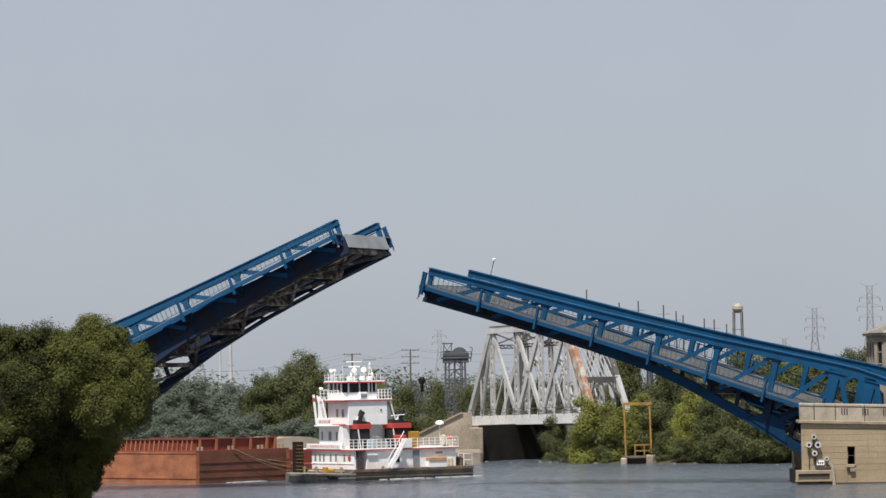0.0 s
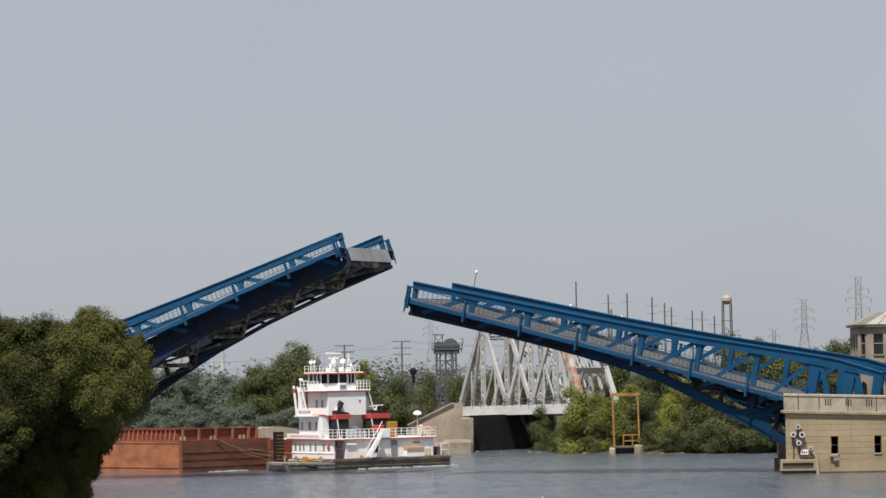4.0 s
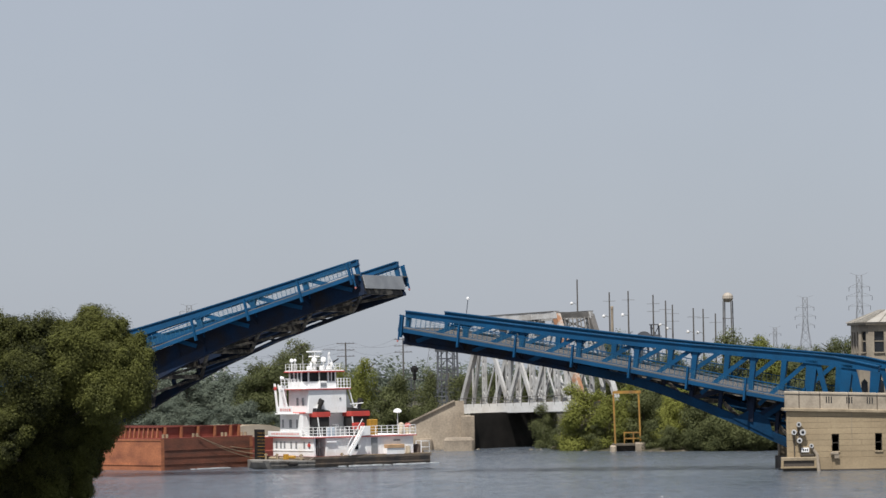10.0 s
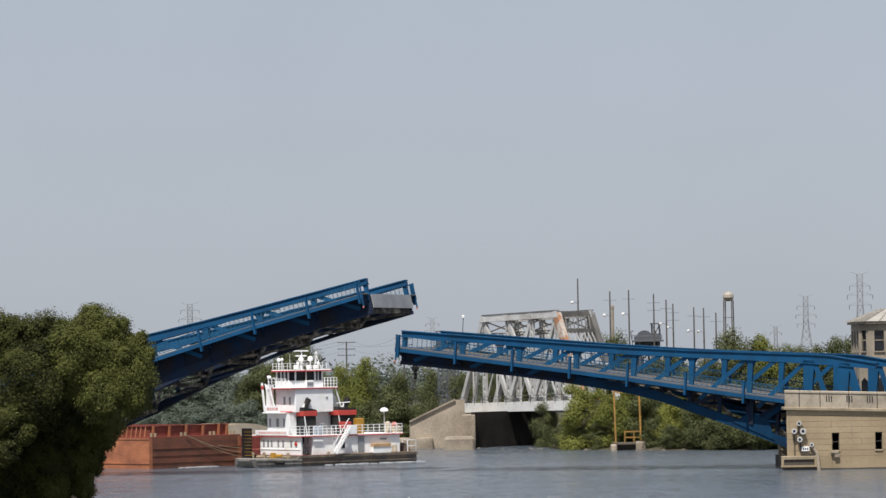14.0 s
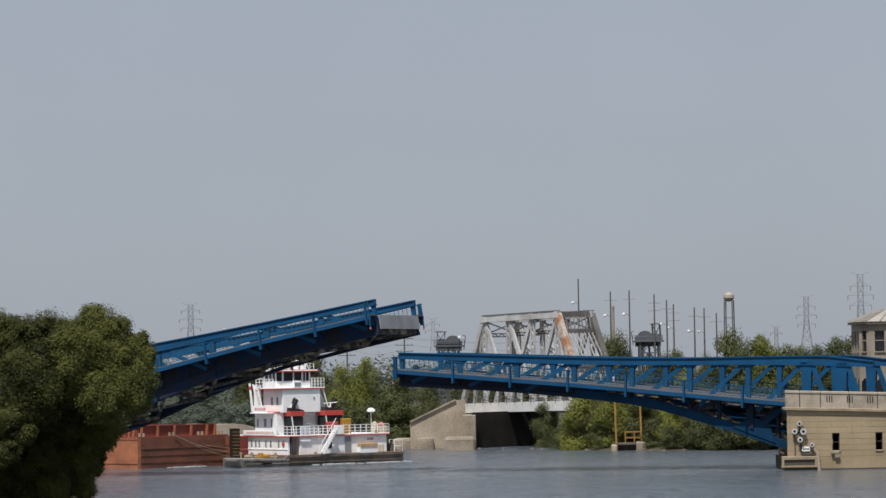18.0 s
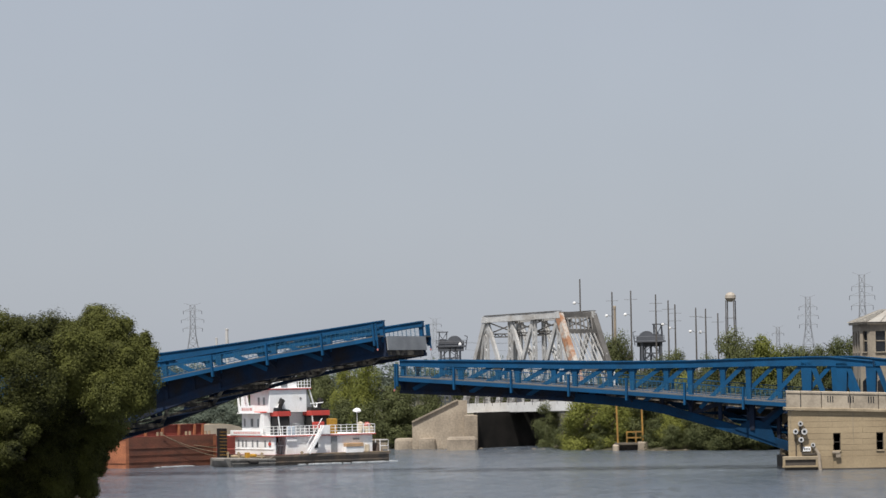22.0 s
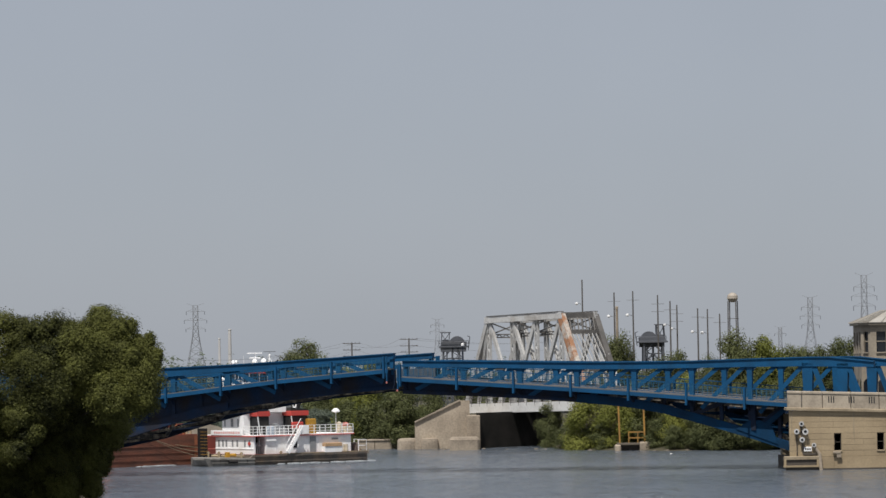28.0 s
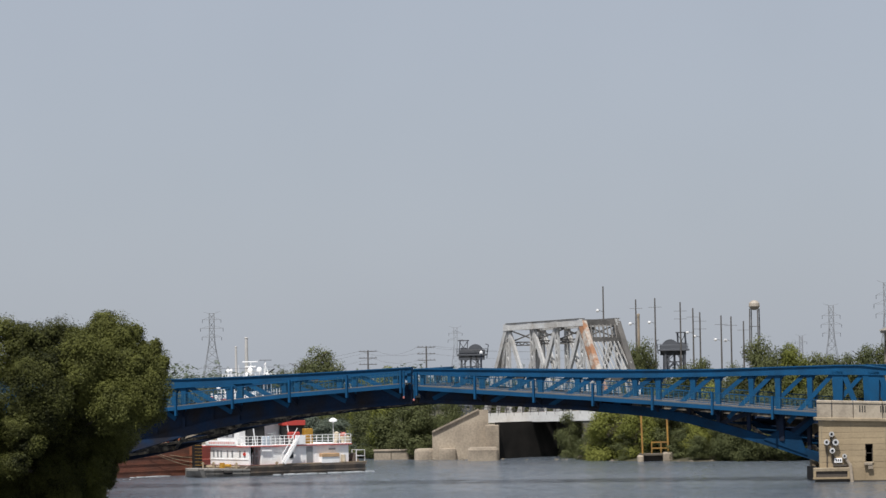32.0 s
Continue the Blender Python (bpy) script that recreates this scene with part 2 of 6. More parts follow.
        f = [(k * n + i, k * n + (i + 1) % n, k * n + n + (i + 1) % n, k * n + n + i) for k in range(len(rings) - 1) for i in range(n)]
        f += [tuple(range(n - 1, -1, -1)), tuple(range((len(rings) - 1) * n, len(rings) * n))]
        return self.add(v, f)

    def prism(self, pts, depth):
        """pts: a closed outline of 3D points; depth: the vector by which it is thickened."""
        d, n = Vector(depth), len(pts)
        v = [Vector(p) for p in pts] + [Vector(p) + d for p in pts]
        return self.add(v, [tuple(range(n - 1, -1, -1)), tuple(range(n, 2 * n))] + [(i, (i + 1) % n, n + (i + 1) % n, n + i) for i in range(n)])

    def mapped(self, fn):
        self.v = [fn(p) for p in self.v]
        return self

    def data(self, name, mat):
        me = bpy.data.meshes.new(name)
        me.from_pydata([tuple(p) for p in self.v], [], self.f)
        bm = bmesh.new()
        bm.from_mesh(me)
        bmesh.ops.recalc_face_normals(bm, faces=bm.faces)
        bm.to_mesh(me)
        bm.free()
        me.materials.append(mat)
        return me


def part(name, mesh, mat, parent=None, label="", at=None):
    """Links a Mesh (or ready mesh data) as one object under a thing or a part."""
    me = mesh.data(name, mat) if isinstance(mesh, Mesh) else mesh
    ob = new(name, me)
    ob.parent = parent
    if at is not None:
        ob.matrix_basis = at
    return tagged(ob, label)


def thing(name, at, label, category, group="", kind=""):
    ob = new(name)
    ob.empty_display_size = 0.3
    ob.matrix_basis = at
    return tagged(ob, label, category, group, kind)


def leaves(name, blobs, count, size, mat, seed, flat=0.45, jitter=0.42):
    """Small leaf sprays scattered through the shells of the blobs (x, y, z, rx, ry, rz), as one mesh."""
    rng = np.random.default_rng(seed)
    bl = np.array(blobs, float)
    area = (bl[:, 3] * bl[:, 5]) + (bl[:, 4] * bl[:, 5]) + bl[:, 3] * bl[:, 4]
    k = rng.choice(len(bl), count, p=area / area.sum())
    d = rng.normal(size=(count, 3))
    d /= np.linalg.norm(d, axis=1)[:, None]
    r = rng.uniform(0.3, 1.1, count) ** 0.6
    lump = 1 + 0.14 * np.sin(d[:, 0] * 5 + k) * np.cos(d[:, 2] * 6 + k * 1.7) + 0.1 * np.sin(d[:, 1] * 9 + k) + rng.normal(size=count) * 0.05
    c = bl[k, :3] + d * bl[k, 3:] * (r * lump)[:, None]
    nrm = d + rng.normal(size=(count, 3)) * jitter + np.array([0, 0, flat])
    nrm /= np.linalg.norm(nrm, axis=1)[:, None]
    a = np.cross(nrm, rng.normal(size=(count, 3)))
    a /= np.linalg.norm(a, axis=1)[:, None]
    b = np.cross(nrm, a)
    s = size * rng.uniform(0.55, 1.35, count)[:, None]
    v = np.stack([c - a * s, c + a * s * 0.6 - b * s * 0.55, c + a * s * 0.6 + b * s * 0.55], 1).reshape(-1, 3)
    me = bpy.data.meshes.new(name)
    me.vertices.add(count * 3)
    me.vertices.foreach_set("co", v.ravel())
    me.loops.add(count * 3)
    me.loops.foreach_set("vertex_index", np.arange(count * 3))
    me.polygons.add(count)
    me.polygons.foreach_set("loop_start", np.arange(count) * 3)
    me.polygons.foreach_set("loop_total", np.full(count, 3))
    me.update(calc_edges=True)
    me.materials.append(mat)
    return me


def crown_blobs(h, w, seed, base=0.25, n=16):
    """An uneven crown of clumps for a tree h high and w wide, its foot at the origin."""
    rng = random.Random(seed)
    out = []
    for i in range(n):
        t = base + (0.97 - base) * (i + 0.5) / n
        prof = math.sin(math.pi * min(1, (t - base) / (1 - base) * 0.8 + 0.2)) ** 0.6
        ang, rad = rng.uniform(0, 6.28), w * 0.34 * prof * rng.uniform(0.4, 1)
        s = w * rng.uniform(0.15, 0.24) * (0.55 + 0.45 * prof)
        out.append((rad * math.cos(ang), rad * math.sin(ang), h * t - s * 0.3, s * 1.15, s * 1.15, s * 0.9))
    return out


def trunk_mesh(h, w, seed, r=0.22):
    """A tapered trunk with limbs that reach into the crown."""
    rng = random.Random(seed)
    m = Mesh()
    p = Vector((0, 0, -0.3))
    for i in range(5):
        q = Vector((rng.uniform(-1, 1) * w * 0.02 * i, rng.uniform(-1, 1) * w * 0.02 * i, h * 0.8 * (i + 1) / 5))
        m.tube(p, q, r * (1 - i * 0.17), r * (1 - (i + 1) * 0.17), 8)
        if i:
            for _ in range(2):
                a = rng.uniform(0, 6.28)
                e = q + Vector((math.cos(a) * w * 0.3, math.sin(a) * w * 0.3, h * 0.13))
                m.tube(q, q.lerp(e, 0.5) + Vector((0, 0, h * 0.02)), r * 0.4, r * 0.28, 6)
                m.tube(q.lerp(e, 0.5) + Vector((0, 0, h * 0.02)), e, r * 0.28, r * 0.08, 6)
        p = q
    return m


def view_lift(x):
    """Height in metres added at x to fit things to the rolled camera's view; it grows to the left."""
    return 0.62 - 0.0175 * x


# ---- ground and water ----
def shore(x):
    """The far bank's waterline, which draws back from right to left."""
    return 405 + 0.95 * min(38.0, max(0.0, 36 - x)) + max(0.0, -4 - x) * 1.7


def land(x, y):
    """How far a place lies inside the land, in metres; below zero is river."""
    far = y - (shore(x) + 2.5 * math.sin(x * 0.21) + 1.2 * math.sin(x * 0.63))
    far -= max(34 * math.exp(-((x - 8.9) / 4.6) ** 2), 10 * math.exp(-((x - 0.2) / 4.6) ** 4))
    right = x - 66 + 2 * math.sin(y * 0.1)
    left = -(x + 30.5) - max(0.0, y - 284) * 1.4 - max(0.0, 258 - y) * 0.6 - 0.8 * math.sin(y * 0.4)
    outer = -(x + 74) - max(0.0, y - 400) * 0.35
    return max(far, right, left, outer, -y - 20)


def build_ground():
    xs = np.concatenate([np.linspace(-2500, -130, 14), np.linspace(-120, 90, 150), np.linspace(100, 2500, 14)])
    ys = np.concatenate([np.linspace(-600, 180, 12), np.linspace(190, 460, 160), np.linspace(470, 800, 30), np.linspace(900, 4600, 14)])
    v, f = [], []
    for y in ys:
        for x in xs:
            d = land(x, y)
            v.append((x, y, max(-3.0, min(1.9, 0.1 + d * 0.14)) + (0.25 * math.sin(x * 0.5) * math.cos(y * 0.37) if d > 3 else 0)))
    n = len(xs)
    for j in range(len(ys) - 1):
        for i in range(n - 1):
            f.append((j * n + i, j * n + i + 1, j * n + n + i + 1, j * n + n + i))
    tagged(part("ground", Mesh().add(v, f), M["soil"]), "grassy earth river banks and flat land", "ground", kind="structure")


def water_material():
    m = bpy.data.materials.new("grey_blue_river")
    m.use_nodes = True
    n, l = m.node_tree.nodes, m.node_tree.links
    b = n["Principled BSDF"]
    b.inputs["Base Color"].default_value = (0.084, 0.101, 0.124, 1)
    b.inputs["IOR"].default_value = 1.75
    tc = n.new("ShaderNodeTexCoord")

    def noise(scale, detail, rough=0.5):
        mp, no = n.new("ShaderNodeMapping"), n.new("ShaderNodeTexNoise")
        mp.inputs["Scale"].default_value = scale
        no.inputs["Scale"].default_value, no.inputs["Detail"].default_value, no.inputs["Roughness"].default_value = 1.0, detail, rough
        l.new(tc.outputs["Object"], mp.inputs[0])
        l.new(mp.outputs[0], no.inputs[0])
        return no.outputs["Fac"]

    def span(value, a, b_, c, d):
        r = n.new("ShaderNodeMapRange")
        r.inputs[1].default_value, r.inputs[2].default_value, r.inputs[3].default_value, r.inputs[4].default_value = a, b_, c, d
        l.new(value, r.inputs[0])
        return r.outputs[0]

    def both(op, p, q):
        k = n.new("ShaderNodeMath")
        k.operation = op
        l.new(p, k.inputs[0])
        l.new(q, k.inputs[1])
        return k.outputs[0]

    # wavelets grouped in trains, ruffled by wider and narrower gusts
    waves = both("ADD", noise((0.5, 0.42, 1), 5, 0.6), span(noise((1.6, 1.3, 1), 3), 0, 1, 0, 0.4))
    trains = both("MULTIPLY", span(noise((0.26, 0.06, 1), 4, 0.65), 0.42, 0.57, 0.3, 1.0), span(noise((0.75, 0.24, 1), 2, 0.55), 0.44, 0.57, 0.1, 1.25))
    gusts = span(noise((0.018, 0.035, 1), 6, 0.7), 0.38, 0.60, 0.12, 1.0)
    ruffle = both("MULTIPLY", trains, gusts)
    bp = n.new("ShaderNodeBump")
    bp.inputs["Distance"].default_value = 4.2
    l.new(span(ruffle, 0, 1, 0.1, 1.0), bp.inputs["Strength"])
    l.new(waves, bp.inputs["Height"])
    l.new(span(gusts, 0, 1, 0.12, 0.2), b.inputs["Roughness"])
    l.new(bp.outputs[0], b.inputs["Normal"])
    return m


build_ground()
tagged(part("water", Mesh().add([(-900, -500, 0), (900, -500, 0), (900, 900, 0), (-900, 900, 0)], [(0, 1, 2, 3)]), water_material()),
       "rippled grey-blue river water", "water", kind="structure")


# ---- bascule leaves ----
CROSS = 25.7                       # the trunnions' turn from the line of sight
PANEL = 5.83
NEAR, FAR = 1.6, 10.7              # the two trusses, across the road


def lerp_list(pts, u):
    for (a, za), (b, zb) in zip(pts, pts[1:]):
        if u <= b:
            return za + (zb - za) * max(0.0, (u - a) / (b - a)) if u >= a else za
    return pts[-1][1]


def bascule_leaf(at, zp, tip, sign, prof, label):
    """A half-through truss leaf. u runs from its tip (0) to behind the pivot; sign 1: its tip lies to the left."""
    leaf = thing("bascule_leaf", at, label, "bridge", "bridge leaves")

    def L(u, w, z):
        if sign < 0 and u < PANEL:
            u += 0.4 * (1 - u / PANEL)
        s = sign * (u - tip)
        return Vector((0.963 * s, 0.271 * s + w, z - zp))

    top, tbot, deck, low = (lambda u, k=k: lerp_list(prof[k], u) for k in ("top", "chord", "deck", "low"))
    end = tip + 4.0

    def strip(us, w, t, za, zb):
        """A plate in the truss plane between the heights za(u) and zb(u)."""
        m = Mesh()
        for a, b in zip(us, us[1:]):
            m.prism([L(a, w - t / 2, za(a)), L(b, w - t / 2, za(b)), L(b, w - t / 2, zb(b)), L(a, w - t / 2, zb(a))], L(a, w + t / 2, 0) - L(a, w - t / 2, 0))
        return m

    nodes = [0.0] + [0.4 + PANEL * i for i in range(1, 8)] + [tip - 0.5, end]
    for w in (NEAR, FAR):
        chord = part("top_chord", strip(nodes, w, 0.5, tbot, top), M["blue"], leaf)
        part("cover_plate", strip(nodes, w, 0.75, lambda u: top(u) - 0.06, lambda u: top(u) + 0.05), M["blue"], chord)
        part("lower_flange", strip(nodes, w, 0.7, lambda u: tbot(u) - 0.02, lambda u: tbot(u) + 0.06), M["blue"], chord)
        for i in range(0, 8):
            u = 0.25 if i == 0 else 0.4 + PANEL * i
            wide = 0.2 if i == 0 else 0.27
            part("truss_post", Mesh().prism([L(u - wide, w - 0.2, tbot(u) + 0.1), L(u + wide, w - 0.2, tbot(u) + 0.1), L(u + wide * 0.75, w - 0.2, deck(u) - 0.6), L(u - wide * 0.75, w - 0.2, deck(u) - 0.6)], L(0, 0.4, 0) - L(0, 0, 0)), M["blue"], leaf)
            # curved brackets where the post meets the chord
            g = Mesh()
            for k in (-1, 1):
                g.prism([L(u, w - 0.06, tbot(u) + 0.05), L(u + k * 0.95, w - 0.06, tbot(u + k * 0.9) + 0.05), L(u + k * 0.5, w - 0.06, tbot(u) - 0.18), L(u + k * 0.3, w - 0.06, tbot(u) - 0.55), L(u, w - 0.06, tbot(u) - 0.75)], L(0, 0.12, 0) - L(0, 0, 0))
            if tbot(u) - deck(u) > 1.2:
                part("gusset", g, M["blue"], leaf)
            if i:
                v = u - PANEL
                part("diagonal", Mesh().beam(L(u - 0.5, w, tbot(u) + 0.1), L(v + 0.9, w, deck(v) - 1.3), 0.34, 0.42), M["blue"], leaf)
        # broad gusset plates over the trunnion
        for u, wd in ((tip - 2.6, 0.55), (tip + 0.9, 0.55)):
            part("trunnion_post", Mesh().prism([L(u - wd, w - 0.25, tbot(u) + 0.3), L(u + wd, w - 0.25, tbot(u) + 0.3), L(u + wd * 0.6, w - 0.25, deck(u) - 1.2), L(u - wd * 0.6, w - 0.25, deck(u) - 1.2)], L(0, 0.5, 0) - L(0, 0, 0)), M["blue"], leaf)
            part("trunnion_strut", Mesh().beam(L(u + 0.5, w, tbot(u) + 0.2), L(u + 2.3, w, deck(u) - 1.0), 0.45, 0.5), M["blue"], leaf)
        # web plates by the tip, open spandrels towards the pier
        us = [0.0] + [0.4 + PANEL / 2 * i for i in range(1, 8)]
        webs = us + [0.4 + PANEL / 2 * i for i in range(8, 15)] + [tip - 0.6] if sign < 0 and w == NEAR else us
        for a, b in zip(webs, webs[1:]):
            if w == NEAR or a < 5:
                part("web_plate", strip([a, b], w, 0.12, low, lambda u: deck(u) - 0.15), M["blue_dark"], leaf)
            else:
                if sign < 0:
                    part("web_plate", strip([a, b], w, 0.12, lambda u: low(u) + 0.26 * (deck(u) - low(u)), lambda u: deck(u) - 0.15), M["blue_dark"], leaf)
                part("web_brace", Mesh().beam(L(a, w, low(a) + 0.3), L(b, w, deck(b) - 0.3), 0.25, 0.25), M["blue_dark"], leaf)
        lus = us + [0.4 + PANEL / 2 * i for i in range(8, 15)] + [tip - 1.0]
        # the darker blues below the deck carry its shade in their colour
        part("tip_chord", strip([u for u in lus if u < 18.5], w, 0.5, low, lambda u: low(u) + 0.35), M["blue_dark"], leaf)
        part("lower_chord", strip([u for u in lus if u > 17], w, 0.62, low, lambda u: low(u) + 0.9), M["blue_grimy_shaded"] if sign > 0 else M["blue_dark"], leaf)
        for i in range(7, 15):
            u = 0.4 + PANEL / 2 * i
            if deck(u) - low(u) > 1.4:
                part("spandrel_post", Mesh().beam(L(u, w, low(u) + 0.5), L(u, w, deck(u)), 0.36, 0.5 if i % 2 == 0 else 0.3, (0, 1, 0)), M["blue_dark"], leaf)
        # dark plates added behind the open spandrels in place of the shade there
        shade_us = [0.4 + PANEL / 2 * i for i in range(7, 15 if sign > 0 else 9)] + ([tip - 0.6] if sign > 0 else [])
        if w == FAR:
            for a, b in zip(shade_us, shade_us[1:]):
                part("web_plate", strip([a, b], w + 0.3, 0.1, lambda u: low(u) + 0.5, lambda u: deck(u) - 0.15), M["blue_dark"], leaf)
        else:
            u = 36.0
            part("node_gusset", Mesh().prism([L(u - 2.0, w - 0.4, low(u - 2.0) + 0.5), L(u + 2.2, w - 0.4, low(u + 2.2) + 0.3), L(u + 1.6, w - 0.4, low(u) + 1.4), L(u + 0.4, w - 0.4, low(u) + 2.0), L(u - 0.6, w - 0.4, low(u) + 2.0)], L(0, 0.08, 0) - L(0, 0, 0)), M["blue_grimy_shaded"], leaf)
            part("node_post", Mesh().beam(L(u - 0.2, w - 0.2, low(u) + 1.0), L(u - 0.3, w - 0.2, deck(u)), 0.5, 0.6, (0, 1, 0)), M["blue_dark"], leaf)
            part("node_strut", Mesh().beam(L(u + 0.6, w - 0.2, low(u) + 1.2), L(u + 3.4, w - 0.2, deck(u + 3) - 0.2), 0.4, 0.5), M["blue_grimy_shaded"], leaf)
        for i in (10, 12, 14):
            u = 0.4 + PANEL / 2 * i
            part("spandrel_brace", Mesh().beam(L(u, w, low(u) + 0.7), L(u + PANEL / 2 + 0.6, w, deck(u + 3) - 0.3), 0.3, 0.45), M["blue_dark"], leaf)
        # sidewalk brackets, slab, edge beam and railing outside the truss
        k = -1 if w == NEAR else 1
        out = w + k * 1.6
        every = [0.4 + PANEL * i for i in range(8) if 0.4 + PANEL * i < tip - 2]
        grid = [0.0] + every + [tip - 4.2]
        part("walkway", strip(grid, w + k * 0.9, 1.4, lambda u: deck(u) - 0.06, lambda u: deck(u) + 0.05), M["walkway"], leaf, "dusty concrete walkway")
        part("edge_beam", strip(grid, out, 0.1, lambda u: deck(u) - 0.42, lambda u: deck(u) - 0.04), M["blue"], leaf)
        rail = part("railing", strip(grid, out, 0.09, lambda u: deck(u) + 1.14, lambda u: deck(u) + 1.24), M["blue"], leaf)
        part("lower_rail", strip(grid, out, 0.06, lambda u: deck(u) + 0.16, lambda u: deck(u) + 0.22), M["blue"], rail)
        infill = Mesh()
        for j in range(5):
            infill.add(*(lambda q: (q.v, q.f))(strip(grid, out, 0.018, lambda u, j=j: deck(u) + 0.32 + j * 0.16, lambda u, j=j: deck(u) + 0.345 + j * 0.16)))
        n = int((tip - 5) / 0.49)
        for j in range(n):
            u = 0.3 + j * 0.49
            infill.beam(L(u, out, deck(u) + 0.2), L(u, out, deck(u) + 1.16), 0.045, 0.045)
        part("wire_infill", infill, M["mesh"], rail)
        for u in every:
            part("rail_post", Mesh().beam(L(u, out + k * 0.1, deck(u) - 0.95), L(u, out + k * 0.1, deck(u) + 1.3), 0.2, 0.3, (0, 1, 0)), M["blue"], rail)
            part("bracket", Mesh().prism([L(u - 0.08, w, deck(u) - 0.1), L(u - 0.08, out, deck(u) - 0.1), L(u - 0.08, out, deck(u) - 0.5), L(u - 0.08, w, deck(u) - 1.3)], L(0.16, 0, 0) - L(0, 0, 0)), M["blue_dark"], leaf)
    # floor: beams across, stringers, grating, laterals
    bot = lambda u: max(low(u) + 0.15, deck(u) - 1.75)
    for i in range(0, 8):
        u = 0.35 + PANEL * i
        if u < tip - 1:
            part("floor_beam", Mesh().prism([L(u - 0.14, NEAR + 0.2, deck(u) - 0.25), L(u - 0.14, FAR - 0.2, deck(u) - 0.25), L(u - 0.14, FAR - 0.2, bot(u)), L(u - 0.14, NEAR + 0.2, bot(u))], L(0.28, 0, 0) - L(0, 0, 0)), M["under"], leaf)
            part("sway_frame", Mesh().beam(L(u, NEAR, low(u) + 0.3), L(u, FAR, low(u) + 0.3), 0.35, 0.35), M["under"], leaf)
    for j in range(7):
        w = NEAR + 0.9 + j * (FAR - NEAR - 1.8) / 6
        part("stringer", strip([0.2 + PANEL * i for i in range(8)] + [tip], w, 0.16, lambda u: deck(u) - 0.85, lambda u: deck(u) - 0.22), M["under"], leaf)
    for i in range(7):
        a, b = 0.35 + PANEL * i, 0.35 + PANEL * (i + 1)
        if b < tip:
            part("lateral_brace", Mesh().beam(L(a, NEAR, low(a) + 0.2), L(b, FAR, low(b) + 0.2), 0.3, 0.25).beam(L(a, FAR, low(a) + 0.2), L(b, NEAR, low(b) + 0.2), 0.3, 0.25), M["under"], leaf)
    m = Mesh()
    for j in range(32):
        w = NEAR + 0.1 + j * (FAR - NEAR - 1.0) / 32
        m.add(*(lambda q: (q.v, q.f))(strip([0, PANEL * 2, PANEL * 4, PANEL * 6, tip + 3], w + 0.52, 0.13, lambda u: deck(u) - 0.2, lambda u: deck(u) - 0.08)))
    part("roadway", m, M["deck"], leaf, "worn steel grating roadway")
    part("end_plate", Mesh().prism([L(-0.08, NEAR + 0.3, deck(0) - 0.02), L(-0.08, FAR + 0.2, deck(0) - 0.02), L(-0.08, FAR + 0.2, deck(0) - 1.45), L(-0.08, NEAR + 0.3, deck(0) - 1.45)], L(0.1, 0, 0) - L(0, 0, 0)), M["steel_plate"], leaf, "bare grey steel end plate")
    for w in (NEAR - 1.6, FAR + 1.6):
        part("end_post", Mesh().beam(L(0.12, w, deck(0) - 1.3), L(0.12, w, deck(0) + 1.3), 0.12, 0.14, (0, 1, 0)), M["blue"], leaf)
        part("reflector", Mesh().lathe(L(0.1, w - 0.12, deck(0) - 1.5), [(0.02, 0), (0.09, 0.03), (0.09, 0.2), (0.02, 0.22)]), M["red_pale"], leaf)
    if sign > 0:
        lm = part("tip_lamp_post", Mesh().tube(L(2.2, FAR, top(2) - 0.2), L(2.2, FAR, top(2) + 1.5), 0.035, n=6), M["blue_dark"], leaf)
        part("tip_lamp", Mesh().lathe(L(2.2, FAR, top(2) + 1.45), [(0.05, 0), (0.17, 0.08), (0.16, 0.28), (0.04, 0.36)]), M["lamp"], lm, "small white navigation lamp")
    part("sign_board", Mesh().prism([L(9.7, NEAR - 0.3, tbot(10) - 0.2), L(10.5, NEAR - 0.3, tbot(10) - 0.2), L(10.5, NEAR - 0.3, tbot(10) + 0.05), L(9.7, NEAR - 0.3, tbot(10) + 0.05)], L(0, 0.05, 0) - L(0, 0, 0)), M["pole"], leaf, "small faded sign on the truss")
    return leaf


RIGHT = dict(top=[(0, 11.53), (20.7, 10.98), (30, 10.96), (39, 11.14), (43, 11.15), (50, 10.35)],
             chord=[(0, 10.92), (20.7, 10.26), (39.4, 10.3), (50, 10.0)],
             deck=[(0, 9.87), (20.9, 8.3), (39.5, 6.59), (50, 6.05)],
             low=[(0, 8.14), (11, 7.58), (16.6, 7.13), (23, 6.47), (26.4, 5.81), (30.7, 4.59), (35, 3.26), (42, 0.89)])
LEFT = dict(top=[(0, 11.69), (5.8, 11.46), (15.6, 11.09), (24.8, 10.9), (38, 11.02), (48, 10.75)],
             chord=[(0, 11.12), (15.6, 10.49), (24.8, 10.0), (38, 9.87), (48, 9.95)],
             deck=[(0, 10.12), (12.4, 9.33), (23.8, 8.23), (40, 7.01), (48, 6.75)],
             low=[(0, 8.07), (7, 7.64), (14.5, 6.92), (21.3, 5.79), (25.6, 4.71), (30, 3.44), (38, 2.07)])
PIVOT_R, PIVOT_L = (37.70, 328.3, 5.46), (-48.92, 343.63, 5.07)
leaf_r = bascule_leaf(pose(*PIVOT_R, 0, 0, -CROSS), 5.46, 43.8, 1, RIGHT, "blue steel half-through truss bascule leaf with walkway railing")
leaf_l = bascule_leaf(pose(*PIVOT_L, 0, 0, -CROSS), 5.07, 43.7, -1, LEFT, "raised blue steel truss bascule leaf closing over the river")


